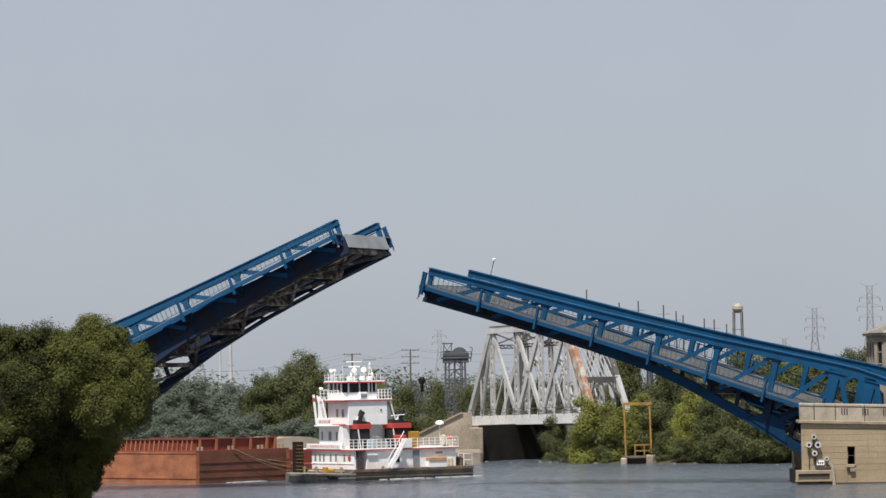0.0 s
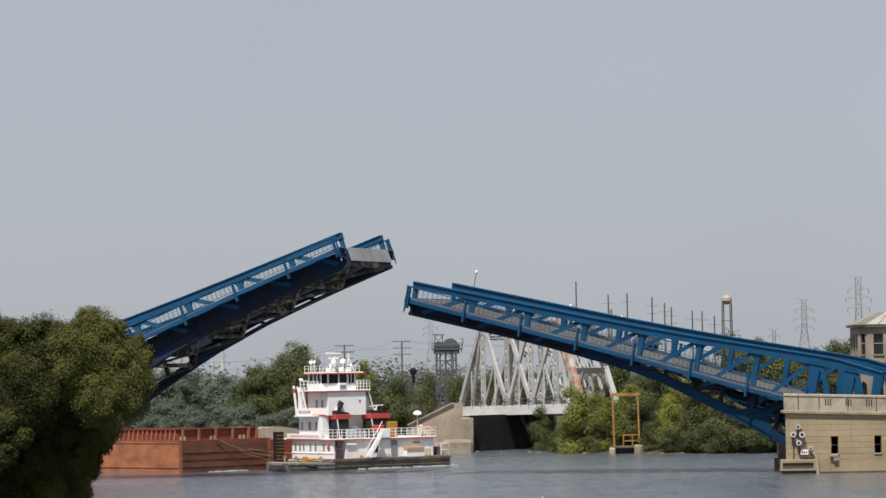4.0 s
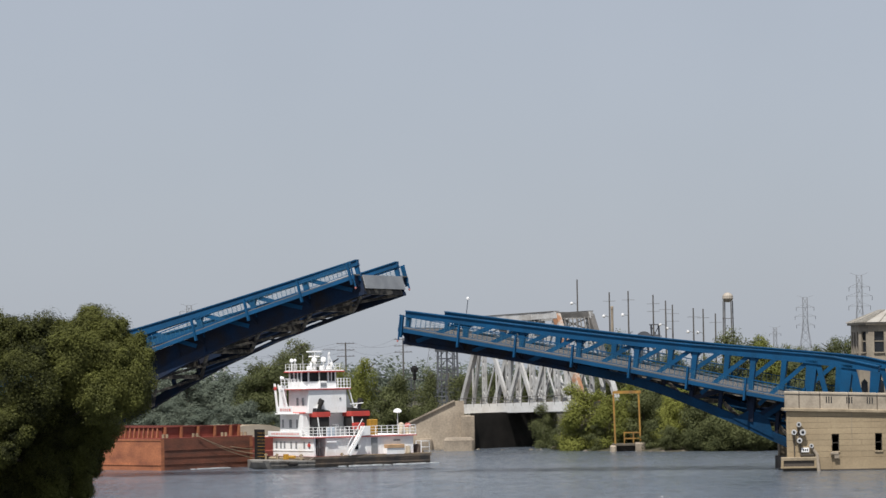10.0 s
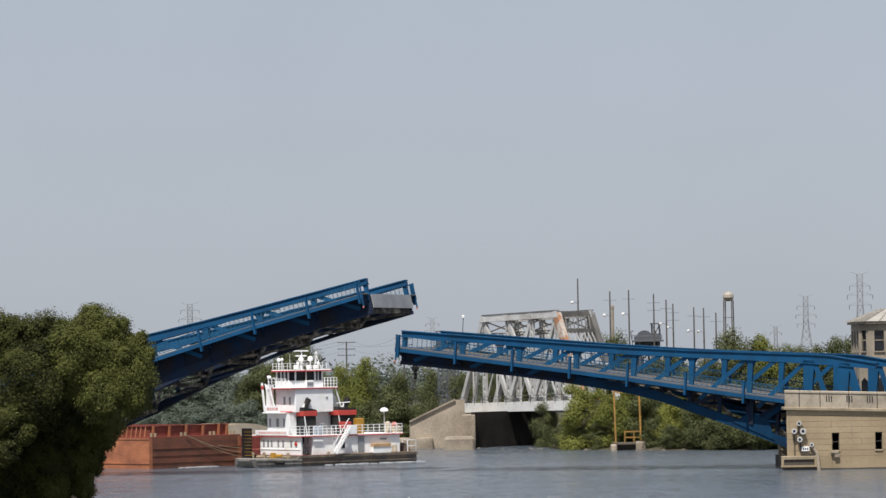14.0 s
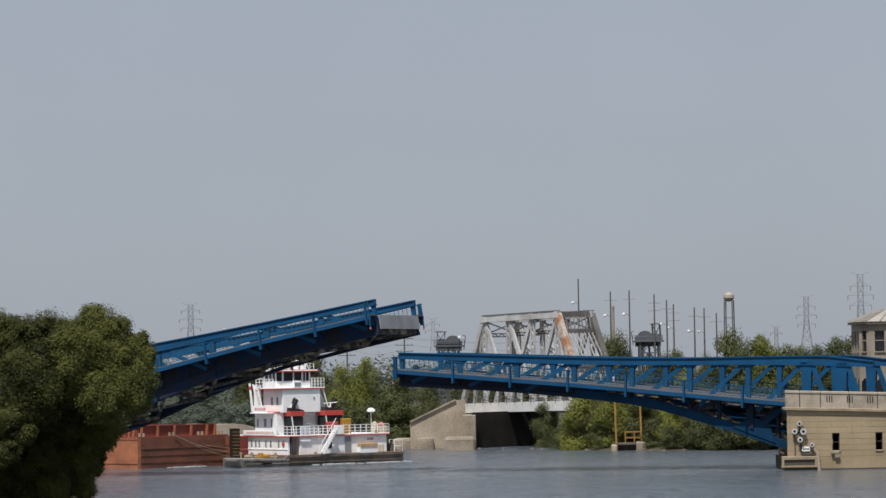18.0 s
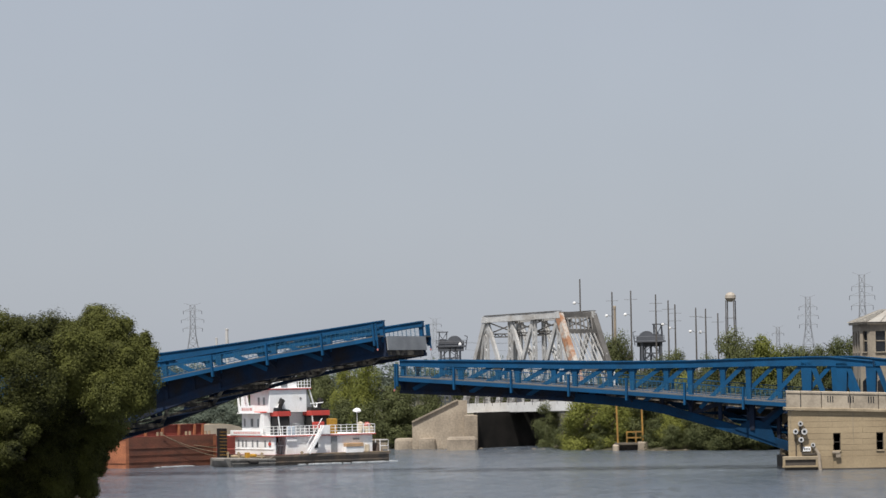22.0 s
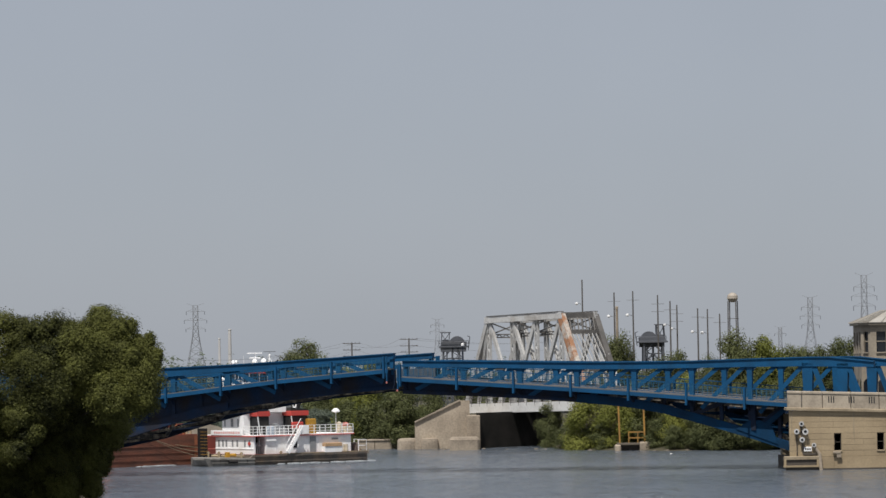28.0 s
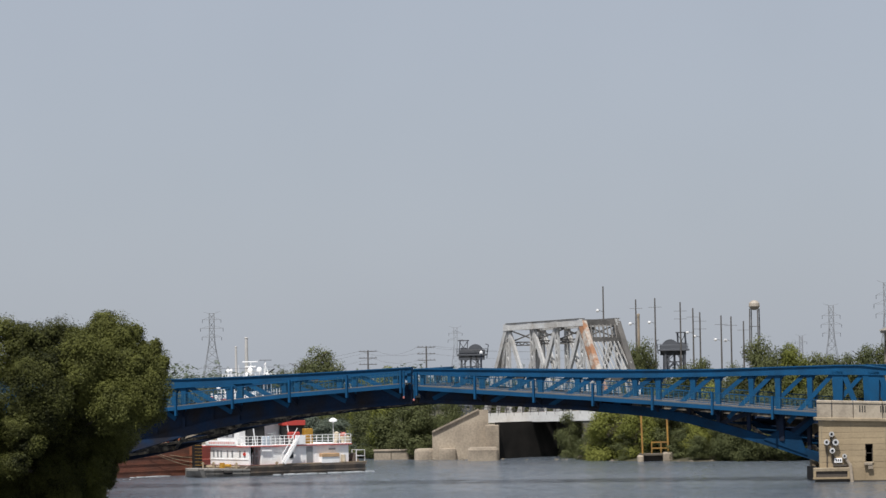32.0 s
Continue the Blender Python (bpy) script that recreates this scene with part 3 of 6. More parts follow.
# ---- bridge piers ----
def pier_right():
    p = thing("bridge_pier", pose(33.4, 326, 0), "cream limestone bridge pier with slit windows and parapet", "bridge pier")
    part("body", Mesh().box(0.25, 34, 0.3, 2.2, -3, 5.6), M["house_stone"], p)
    wins = [4.78, 9.0, 13.25, 17.5, 21.8]
    rng = random.Random(4)
    # a tall plinth course, then even courses of long stones with tight joints
    beds = [(-0.5, 1.28)] + [(1.28 + 0.571 * i, 1.28 + 0.571 * (i + 1)) for i in range(8)]
    for k, (z, top) in enumerate(beds):
        xs = [0.0] + [4.4 + 6.1 * i + (2.9 if k % 2 else 0) for i in range(5)]
        for a, b in zip(xs, xs[1:]):
            spans = [(a, b)]
            for w in wins if 1.8 < z < 3.4 else ():
                spans = [s for s0, s1 in spans for s in ((s0, min(s1, w - 0.34)), (max(s0, w + 0.34), s1)) if s[1] - s[0] > 0.05]
            for s0, s1 in spans:
                proud = 0.04 if k == 0 else rng.uniform(0, 0.01)
                part("stone", Mesh().slab(s0 + 0.004, s1 - 0.004, -proud, 0.32, z + 0.03, top, 0.016), M["stone"], p)
    for w in wins:
        pane = part("window", Mesh().box(w - 0.34, w + 0.34, 0.3, 0.4, 1.88, 3.58), M["void"], p, "dark slit window")
        part("window_frame", Mesh().box(w - 0.34, w - 0.28, 0.2, 0.3, 1.88, 3.56).box(w + 0.28, w + 0.34, 0.2, 0.3, 1.88, 3.56).box(w - 0.28, w + 0.28, 0.2, 0.3, 3.48, 3.56).box(w - 0.28, w + 0.28, 0.2, 0.3, 2.68, 2.74), M["concrete_dark"], pane)
        part("window_sill", Mesh().slab(w - 0.4, w + 0.4, -0.1, 0.3, 1.76, 1.88, 0.03), M["stone_dark"], p)
    part("tide_mark", Mesh().box(0.0, 34, -0.046, -0.03, -0.4, 0.14), M["concrete_dark"], p, "dark wet band at the waterline")
    # cornice and parapet, falling gently towards the bank
    fall = lambda m: m.mapped(lambda v: (v[0], v[1], v[2] - 0.035 * v[0]))
    part("cornice", fall(Mesh().slab(-0.25, 34, -0.28, 2.4, 5.92, 6.2, 0.06)), M["stone_dark"], p, "stained projecting cornice")
    x, i = 0.0, 0
    for x0, x1 in ((-0.12, 1.25), (1.32, 3.3), (3.36, 6.1), (6.16, 8.9), (8.96, 11.7), (11.76, 20), (20.06, 34)):
        part("parapet_stone", fall(Mesh().slab(x0, x1, -0.1, 0.5, 6.2, 7.6, 0.05)), M["parapet"], p)
        part("coping", fall(Mesh().slab(x0 - 0.02, x1 + 0.02, -0.17, 0.57, 7.6, 7.84, 0.06)), M["parapet"], p)
    for x0 in (3.9, 5.9, 7.9, 9.9, 11.5):
        for j in range(3):
            part("slot", fall(Mesh().box(x0 + j * 0.24, x0 + j * 0.24 + 0.1, -0.115, -0.08, 6.75, 7.4)), M["void"], p)
    for x0, w, drop in ((6.3, 0.16, 3.4), (0.18, 0.12, 2.6), (11.0, 0.2, 2.2), (3.0, 0.08, 1.2)):
        part("stain", Mesh().prism([(x0, -0.022, 5.9), (x0 + w, -0.022, 5.9), (x0 + w * 0.7, -0.022, 5.9 - drop), (x0 + w * 0.4, -0.022, 5.85 - drop)], (0, 0.008, 0)), M["stone_dark"], p, "dark rain streak")
    # fender ledge at the foot
    part("ledge", Mesh().slab(-0.6, 2.9, -0.5, 0.5, 1.05, 1.38, 0.06), M["stone_dark"], p)
    # solid dark block stands in for the shaded opening below the ledge
    part("fender_beam", Mesh().box(-0.45, 2.75, -0.36, 0.4, -0.2, 1.06), M["concrete_dark"], p, "dark block filling the shaded opening under the ledge")
    part("fender_cap", Mesh().box(-0.7, 2.9, -0.55, -0.36, 0.3, 0.48).box(-0.65, -0.4, -0.5, -0.36, 0.48, 1.05).box(2.6, 2.85, -0.5, -0.36, 0.48, 1.05), M["stone"], p)
    part("side_wall", Mesh().box(0.2, 0.9, 2.2, 14, -3, 1.2), M["concrete_dark"], p)
    part("rear_wall", Mesh().box(0.6, 34, 13.2, 15, -3, 5.4), M["stone_dark"], p)
    part("pit_wall", Mesh().box(12, 13, 2.2, 13.2, -3, 5.4), M["concrete_dark"], p)
    part("approach_slab", Mesh().box(9.5, 40, 2.2, 15, 4.8, 5.3), M["walkway"], p, "approach road slab")
    # navigation lights, gauge board and pipes on the wall
    lamps = thing("navigation_light_cluster", pose(33.4, 326, 0), "cluster of round horn and light housings on the pier wall", "lights")
    for x, z, r in ((1.16, 4.55, 0.25), (0.67, 3.8, 0.27), (1.53, 3.78, 0.31), (1.2, 2.98, 0.27), (2.35, 2.45, 0.22)):
        h = part("housing", Mesh().tube((x, -0.04, z), (x, -0.5, z + 0.02), r * 0.75, r, 14), M["silver"], lamps)
        part("lens", Mesh().tube((x, -0.49, z + 0.02), (x, -0.53, z + 0.02), r * 0.5, r * 0.48, 14), M["void"], h)
    part("conduit", Mesh().tube((0.72, -0.08, 1.4), (0.72, -0.08, 3.7), 0.05).tube((1.16, -0.08, 4.5), (1.35, -0.08, 1.6), 0.08).tube((0.67, -0.1, 3.75), (1.53, -0.1, 3.75), 0.06).tube((1.16, -0.08, 4.7), (1.62, -0.08, 4.2), 0.03).tube((1.62, -0.08, 4.2), (1.6, -0.08, 3.9), 0.03), M["concrete_dark"], lamps)
    part("gauge_board", Mesh().slab(1.4, 2.15, -0.18, -0.05, 1.85, 2.28, 0.02), M["white"], lamps, "white board with unreadable marks")
    for j in range(3):
        part("mark", Mesh().box(1.52 + j * 0.2, 1.64 + j * 0.2, -0.195, -0.175, 1.96, 2.17), M["void"], lamps)
    part("drain_pipe", Mesh().tube((2.45, -0.25, 2.3), (2.9, -0.3, 1.55), 0.15, 0.18).tube((2.9, -0.3, 1.6), (3.02, -0.6, -0.1), 0.18), M["concrete"], lamps)
    part("bracket", Mesh().slab(1.3, 2.6, -0.3, -0.02, 1.5, 1.65, 0.02), M["concrete_dark"], lamps)
    box = thing("wall_box", pose(38.1, 325.7, 1.6), "small grey box fixed under the slit window", "box")
    part("case", Mesh().slab(-0.45, 0.3, -0.1, 0.28, 0.0, 0.22, 0.02).box(-0.1, 0.35, -0.05, 0.28, -0.4, 0.0), M["concrete"], box)


def tender_house():
    """Control house with chamfered corners behind the trusses."""
    h = thing("bridge_tender_house", pose(46.9, 346, -0.2), "cream limestone bridge tender house with chamfered corners and metal roof", "house")
    R8 = 4.15

    def ring(r, z):
        c = r - 0.9 * r / R8
        return [(r, c, z), (c, r, z), (-c, r, z), (-r, c, z), (-r, -c, z), (-c, -r, z), (c, -r, z), (r, -c, z)]

    part("wall", Mesh().add(ring(R8, -2) + ring(R8, 10.9), [(i, (i + 1) % 8, 8 + (i + 1) % 8, 8 + i) for i in range(8)] + [tuple(range(8, 16))]), M["house_stone"], h)
    part("band_course", Mesh().add(ring(R8 + 0.12, 10.9) + ring(R8 + 0.12, 11.2) + ring(R8 - 0.3, 11.2) + ring(R8 - 0.3, 10.9), [(k * 8 + i, k * 8 + (i + 1) % 8, ((k + 1) % 4) * 8 + (i + 1) % 8, ((k + 1) % 4) * 8 + i) for k in range(4) for i in range(8)]), M["house_stone"], h)
    corner = [Vector(v) for v in ring(R8, 0)]
    bays = []
    for k in range(8):
        p, q = corner[k], corner[(k + 1) % 8]
        m = 3 if (q - p).length > 3 else 1
        bays += [(p.lerp(q, i / m), p.lerp(q, (i + 1) / m), (p + q) / 2) for i in range(m)]
    for p, q, mid in bays:
        n = Vector((round(mid.x / R8, 1), round(mid.y / R8, 1), 0)).normalized()
        d = (q - p).normalized()
        w = (q - p).length
        for s0, s1 in ((0, 0.27), (0.73, 1)):
            part("pier_stone", Mesh().prism([p + d * w * s0 + Vector((0, 0, 11.2)), p + d * w * s1 + Vector((0, 0, 11.2)), p + d * w * s1 + Vector((0, 0, 14.6)), p + d * w * s0 + Vector((0, 0, 14.6))], -n * 0.35), M["house_stone"], h)
        part("spandrel_stone", Mesh().prism([p + Vector((0, 0, 11.2)) + d * w * 0.27, p + d * w * 0.73 + Vector((0, 0, 11.2)), p + d * w * 0.73 + Vector((0, 0, 11.75)), p + d * w * 0.27 + Vector((0, 0, 11.75))], -n * 0.34), M["house_stone"], h)
        part("lintel", Mesh().prism([p + Vector((0, 0, 13.9)) + d * w * 0.27, p + d * w * 0.73 + Vector((0, 0, 13.9)), p + d * w * 0.73 + Vector((0, 0, 14.6)), p + d * w * 0.27 + Vector((0, 0, 14.6))], -n * 0.34), M["house_stone"], h)
        c = (p + q) / 2
        win = part("window", Mesh().prism([c - d * w * 0.23 - n * 0.25 + Vector((0, 0, 11.75)), c + d * w * 0.23 - n * 0.25 + Vector((0, 0, 11.75)), c + d * w * 0.23 - n * 0.25 + Vector((0, 0, 13.9)), c - d * w * 0.23 - n * 0.25 + Vector((0, 0, 13.9))], -n * 0.05), M["void"], h, "dark sash window")
        part("glazing_bar", Mesh().beam(c - d * w * 0.23 - n * 0.21 + Vector((0, 0, 12.9)), c + d * w * 0.23 - n * 0.21 + Vector((0, 0, 12.9)), 0.06, 0.09), M["house_stone"], win)
        part("window_sill", Mesh().beam(c - d * w * 0.26 + n * 0.04 + Vector((0, 0, 11.72)), c + d * w * 0.26 + n * 0.04 + Vector((0, 0, 11.72)), 0.2, 0.12), M["house_stone"], win)
        for low in (7.2,):
            part("lower_window", Mesh().prism([c - d * 0.4 + n * 0.03 + Vector((0, 0, low)), c + d * 0.4 + n * 0.03 + Vector((0, 0, low)), c + d * 0.4 + n * 0.03 + Vector((0, 0, low + 1.5)), c + n * 0.03 + Vector((0, 0, low + 1.85)), c - d * 0.4 + n * 0.03 + Vector((0, 0, low + 1.5))], -n * 0.1), M["void"], h, "arched lower window")
    part("eaves", Mesh().add(ring(R8 + 0.35, 14.6) + ring(R8 + 0.35, 14.85) + ring(0.1, 14.85) + ring(0.1, 14.6), [(k * 8 + i, k * 8 + (i + 1) % 8, ((k + 1) % 4) * 8 + (i + 1) % 8, ((k + 1) % 4) * 8 + i) for k in range(4) for i in range(8)]), M["house_stone"], h)
    roof = part("roof", Mesh().add(ring(R8 + 0.45, 14.85) + ring(1.5, 16.1) + ring(0.05, 16.3), [(k * 8 + i, k * 8 + (i + 1) % 8, k * 8 + 8 + (i + 1) % 8, k * 8 + 8 + i) for k in range(2) for i in range(8)] + [tuple(range(7, -1, -1))]), M["roof_metal"], h, "pale standing-seam metal roof")
    for k in range(8):
        for j in range(5):
            a = [Vector(v) for v in (ring(R8 + 0.45, 14.9)[k], ring(R8 + 0.45, 14.9)[(k + 1) % 8], ring(1.5, 16.15)[k], ring(1.5, 16.15)[(k + 1) % 8])]
            t = j / 5
            part("seam", Mesh().beam(a[0].lerp(a[1], t), a[2].lerp(a[3], t), 0.06, 0.09), M["roof_metal"], roof)


def pier_left():
    p = thing("bridge_pier", pose(-51, 341, 0), "shaded limestone bridge pier under the trees", "bridge pier")
    part("body", Mesh().slab(-16, 3.5, -2.5, -0.5, -3, 5.7, 0.1).slab(-16, 3.5, 13, 15, -3, 5.7, 0.1), M["stone_dark"], p)
    part("pit_floor", Mesh().box(-16, 3.2, -0.5, 13, -3, 0.2), M["concrete_dark"], p)
    part("approach_slab", Mesh().box(-60, -8, -2, 15, 5.4, 5.9), M["walkway"], p)
    part("parapet", Mesh().slab(-60, -2, -2.6, -2.1, 5.7, 7.1, 0.05), M["stone_dark"], p)


pier_right()
tender_house()
pier_left()


# ---- towboat and barges ----
def railing_run(parent, pts, height=1.0, step=0.9, mat="white", rails=(1.0, 0.66, 0.33), t=0.05):
    """A pipe railing along the points: rails as one part, each stanchion its own."""
    m = Mesh()
    for a, b in zip(pts, pts[1:]):
        a, b = Vector(a), Vector(b)
        for k in rails:
            m.beam(a + Vector((0, 0, height * k)), b + Vector((0, 0, height * k)), t, t)
    rail = part("railing", m, M[mat], parent)
    for a, b in zip(pts, pts[1:]):
        a, b = Vector(a), Vector(b)
        n = max(1, int((b - a).length / step))
        for i in range(n + 1):
            q = a.lerp(b, i / n)
            part("stanchion", Mesh().beam(q, q + Vector((0, 0, height)), t * 1.3, t * 1.3), M[mat], rail)
    return rail


def wall_box(name, parent, x0, x1, y0, y1, z0, z1, mat="white", label="", trim=True):
    w = part(name, Mesh().slab(x0, x1, y0, y1, z0, z1, 0.05), M[mat], parent, label)
    if trim:
        part("red_trim", Mesh().box(x0 - 0.06, x1 + 0.06, y0 - 0.06, y1 + 0.06, z1 - 0.02, z1 + 0.1), M["red"], w, "red painted deck edge")
    return w


def towboat(at):
    """Local x runs aft along the side towards the viewer, y across the beam, z up from the waterline."""
    b = thing("towboat", at, "white four-deck towboat with red trim and black hull", "boat")
    # hull: lower grey bow, then the scuffed black side with a step up in its sheer
    outline = [(0.9, 0), (18.6, 0), (19.0, 0.4), (19.0, 8.1), (18.6, 8.5), (0.9, 8.5)]
    n = len(outline)
    low = [(x if x > 2 else x - 0.2, y * 0.98 + 0.08) for x, y in outline]
    part("hull", Mesh().add([(x, y, -1.0) for x, y in low] + [(x, y, 0.93) for x, y in outline], [tuple(range(n - 1, -1, -1)), tuple(range(n, 2 * n))] + [(i, (i + 1) % n, n + (i + 1) % n, n + i) for i in range(n)]), M["hull"], b, "scuffed black steel hull")
    fore = [(-6.4, 0.25), (-5.9, 0.0), (0.9, 0.0), (0.9, 8.5), (-0.8, 8.5), (-6.2, 2.3), (-6.4, 2.0)]
    sheer = lambda x: 0.6 + max(0.0, -1.5 - x) * 0.025
    m = len(fore)
    bow = Mesh().add([(max(x, -5.2), y, -1.0) for x, y in fore] + [(x, y, sheer(x)) for x, y in fore], [tuple(range(m - 1, -1, -1)), tuple(range(m, 2 * m))] + [(i, (i + 1) % m, m + (i + 1) % m, m + i) for i in range(m)])
    part("bow_plate", bow, M["bow_grey"], b, "bare grey scraped bow plating")
    part("bow_wale", Mesh().beam((-5.9, -0.06, 0.6), (0.9, -0.06, 0.5), 0.12, 0.13).beam((-5.6, -0.05, 0.22), (0.9, -0.05, 0.16), 0.1, 0.1).beam((-6.45, 0.3, 0.62), (-6.45, 2.0, 0.62), 0.12, 0.16), M["bow_grey"], b)
    for x in (-4.3, -2.2, -0.2):
        part("plate_seam", Mesh().box(x, x + 0.06, -0.05, 0.02, 0.0, 0.55), M["hull"], b)
    part("hull_step", Mesh().prism([(0.9, 0.02, 0.6), (1.5, 0.02, 0.93), (0.9, 0.02, 0.93), (0.3, 0.02, 0.62)], (0, 0.3, 0)), M["hull"], b)
    part("tow_fender", Mesh().tube((-3.2, -0.18, 0.3), (-1.9, -0.18, 0.28), 0.16, n=8), M["black"], b)
    part("rub_rail", Mesh().beam((0.9, -0.06, 0.78), (18.7, -0.06, 0.78), 0.12, 0.14).beam((1.0, -0.05, 0.22), (18.6, -0.05, 0.22), 0.1, 0.12).beam((19.05, 0.4, 0.78), (19.05, 8, 0.78), 0.12, 0.14), M["hull"], b)
    part("main_deck", Mesh().box(0.95, 18.5, 0.15, 8.3, 0.93, 0.96), M["coaming"], b, "red-brown painted main deck")
    part("wet_strip", Mesh().box(5.5, 18.9, 0.02, 0.16, 0.93, 1.02), M["rope"], b)
    # main deck house: front block, doorway recess, long side
    fr = part("deckhouse_front", Mesh().slab(1.3, 1.62, 0.5, 6.6, 0.66, 2.9, 0.04), M["white"], b, "white deckhouse front with a row of narrow windows")
    part("kick_band", Mesh().box(1.24, 1.31, 0.52, 6.6, 1.5, 1.58), M["white"], fr)
    for y in (1.0, 1.75, 2.95, 3.7, 4.7, 5.25, 5.9):
        part("porthole", Mesh().box(1.27, 1.32, y, y + 0.24, 1.75, 2.45), M["steel_plate"], fr)
    part("life_ring", Mesh().tube((1.22, 1.15, 2.1), (1.3, 1.15, 2.1), 0.2, 0.2, 12), M["red"], fr)
    part("recess_wall", Mesh().box(1.62, 3.05, 1.7, 6.6, 0.96, 2.9), M["white"], b)
    # two dark panels put the recess's shade on its white wall
    part("recess_door", Mesh().box(1.7, 2.3, 1.64, 1.698, 1.0, 2.75), M["void"], b, "dark panel standing in for the shaded doorway")
    part("recess_opening", Mesh().box(2.45, 2.98, 1.64, 1.698, 1.1, 2.8), M["void"], b)
    part("recess_pipe", Mesh().tube((2.6, 1.0, 0.96), (2.6, 1.0, 2.9), 0.09).tube((2.0, 0.7, 0.96), (2.0, 0.7, 2.2), 0.05).tube((2.9, 0.7, 1.9), (1.65, 0.7, 1.9), 0.03), M["silver"], b)
    sd = part("deckhouse_side", Mesh().slab(3.05, 16.5, 0.45, 7.9, 0.96, 2.9, 0.05), M["white"], b, "long white deckhouse side")
    part("door", Mesh().slab(9.95, 10.9, 0.40, 0.46, 1.02, 2.72, 0.01), M["steel_plate"], sd, "grey steel door")
    part("window", Mesh().box(7.35, 7.95, 0.41, 0.46, 1.55, 2.2), M["void"], sd)
    part("window", Mesh().box(13.4, 14.4, 0.42, 0.46, 2.3, 2.5), M["steel_plate"], sd)
    for x in (4.6, 6.1, 9.2, 11.4, 13.0, 15.0):
        part("seam", Mesh().box(x, x + 0.05, 0.425, 0.455, 1.0, 2.85), M["white"], sd)
    part("door_hood", Mesh().slab(3.1, 4.6, 0.3, 0.46, 2.35, 2.5, 0.02), M["white"], sd)
    part("locker", Mesh().slab(11.85, 14.6, -0.0, 0.42, 0.96, 1.6, 0.03), M["white"], b)
    part("locker_lid", Mesh().slab(11.85, 14.6, -0.05, 0.42, 1.6, 1.98, 0.05), M["cover"], b, "tan cover over a white locker")
    part("barrel", Mesh().lathe((15.4, 0.22, 0.96), [(0.24, 0), (0.27, 0.1), (0.25, 0.45), (0.26, 0.8)]), M["cream"], b)
    part("boat_deck", Mesh().slab(1.05, 16.8, 0.3, 8.2, 2.92, 3.02, 0.02), M["white"], b)
    part("red_trim", Mesh().box(1.01, 16.84, 0.26, 8.24, 2.84, 2.93), M["red"], b, "red painted deck edge")
    # stair up the side
    st = part("stair", Mesh().beam((5.9, 0.12, 1.0), (8.3, 0.12, 3.9), 0.07, 0.24).beam((5.9, -0.3, 1.0), (8.3, -0.3, 3.9), 0.07, 0.24), M["white"], b, "white ship stair")
    for i in range(10):
        t = i / 10
        part("tread", Mesh().box(5.9 + 2.1 * t, 6.2 + 2.1 * t, -0.3, 0.12, 1.15 + 2.4 * t, 1.2 + 2.4 * t), M["white"], st)
    part("stair_rail", Mesh().beam((5.5, -0.3, 1.9), (7.9, -0.3, 4.7), 0.05, 0.06).beam((5.5, -0.3, 1.0), (5.5, -0.3, 1.9), 0.05, 0.05), M["white"], st)
    part("stair_panel", Mesh().slab(8.1, 9.6, 0.2, 0.28, 3.02, 3.95, 0.01), M["white"], st)
    railing_run(b, [(1.1, 2.0, 3.02), (1.1, 0.36, 3.02), (7.9, 0.36, 3.02)], 0.92, 0.62, t=0.06)
    railing_run(b, [(9.7, 0.36, 3.02), (16.75, 0.36, 3.02), (16.75, 2.2, 3.02)], 0.92, 0.8, t=0.055)
    railing_run(b, [(17.4, 0.2, 0.95), (18.8, 0.3, 0.95), (18.8, 2.2, 0.95)], 1.25, 1.0, rails=(1.0, 0.5), t=0.05)
    # second deck house
    uh = wall_box("upper_house", b, 1.3, 2.4, 2.1, 5.5, 3.02, 5.4)
    for y, w in ((2.8, 0.2), (3.7, 0.34), (4.9, 0.2)):
        part("window", Mesh().box(1.25, 1.32, y, y + w, 3.9, 4.75), M["steel_plate"], uh)
    part("side_wall", Mesh().slab(2.4, 8.8, 2.4, 5.4, 3.02, 5.35, 0.05), M["white"], b)
    for x0, y0, y1, z0, h in ((0.96, 2.1, 7.0, 3.0, 0.52), (0.6, 2.9, 5.1, 5.4, 0.72)):
        board = part("name_board", Mesh().slab(x0, x0 + 0.07, y0, y1, z0, z0 + h, 0.02), M["white"], b, "white name board with illegible red lettering")
        y = y0 + 0.25
        rng = random.Random(int(z0 * 10))
        while y < y1 - 0.5:
            w = rng.uniform(0.14, 0.3)
            part("letter_bar", Mesh().box(x0 - 0.012, x0 + 0.01, y, y + w, z0 + h * 0.3, z0 + h * 0.7), M["letter"], board)
            y += w + 0.1
    part("foredeck_plate", Mesh().slab(0.5, 2.0, 2.5, 5.4, 5.3, 5.42, 0.02), M["white"], b)
    # third deck house
    tx = wall_box("texas_house", b, 1.75, 7.5, 1.6, 4.6, 5.4, 7.82)
    for y in (2.3, 3.1):
        part("window", Mesh().box(1.7, 1.77, y, y + 0.26, 6.2, 7.0), M["steel_plate"], tx)
    for x in (3.4, 6.4):
        part("vent", Mesh().box(x, x + 0.25, 1.56, 1.61, 6.75, 6.95), M["steel_plate"], tx)
    part("side_awning", Mesh().prism([(7.5, 1.62, 7.8), (8.3, 1.62, 6.1), (8.3, 1.62, 5.4), (7.5, 1.62, 5.4)], (0, 2.9, 0)), M["steel_plate"], b, "raked grey screen behind the house")
    part("raked_strut", Mesh().beam((8.8, 1.62, 5.5), (7.9, 1.62, 7.8), 0.12, 0.14), M["white"], b)
    part("flag_panel", Mesh().slab(1.0, 1.6, 4.7, 5.3, 5.5, 8.3, 0.03), M["white"], b)
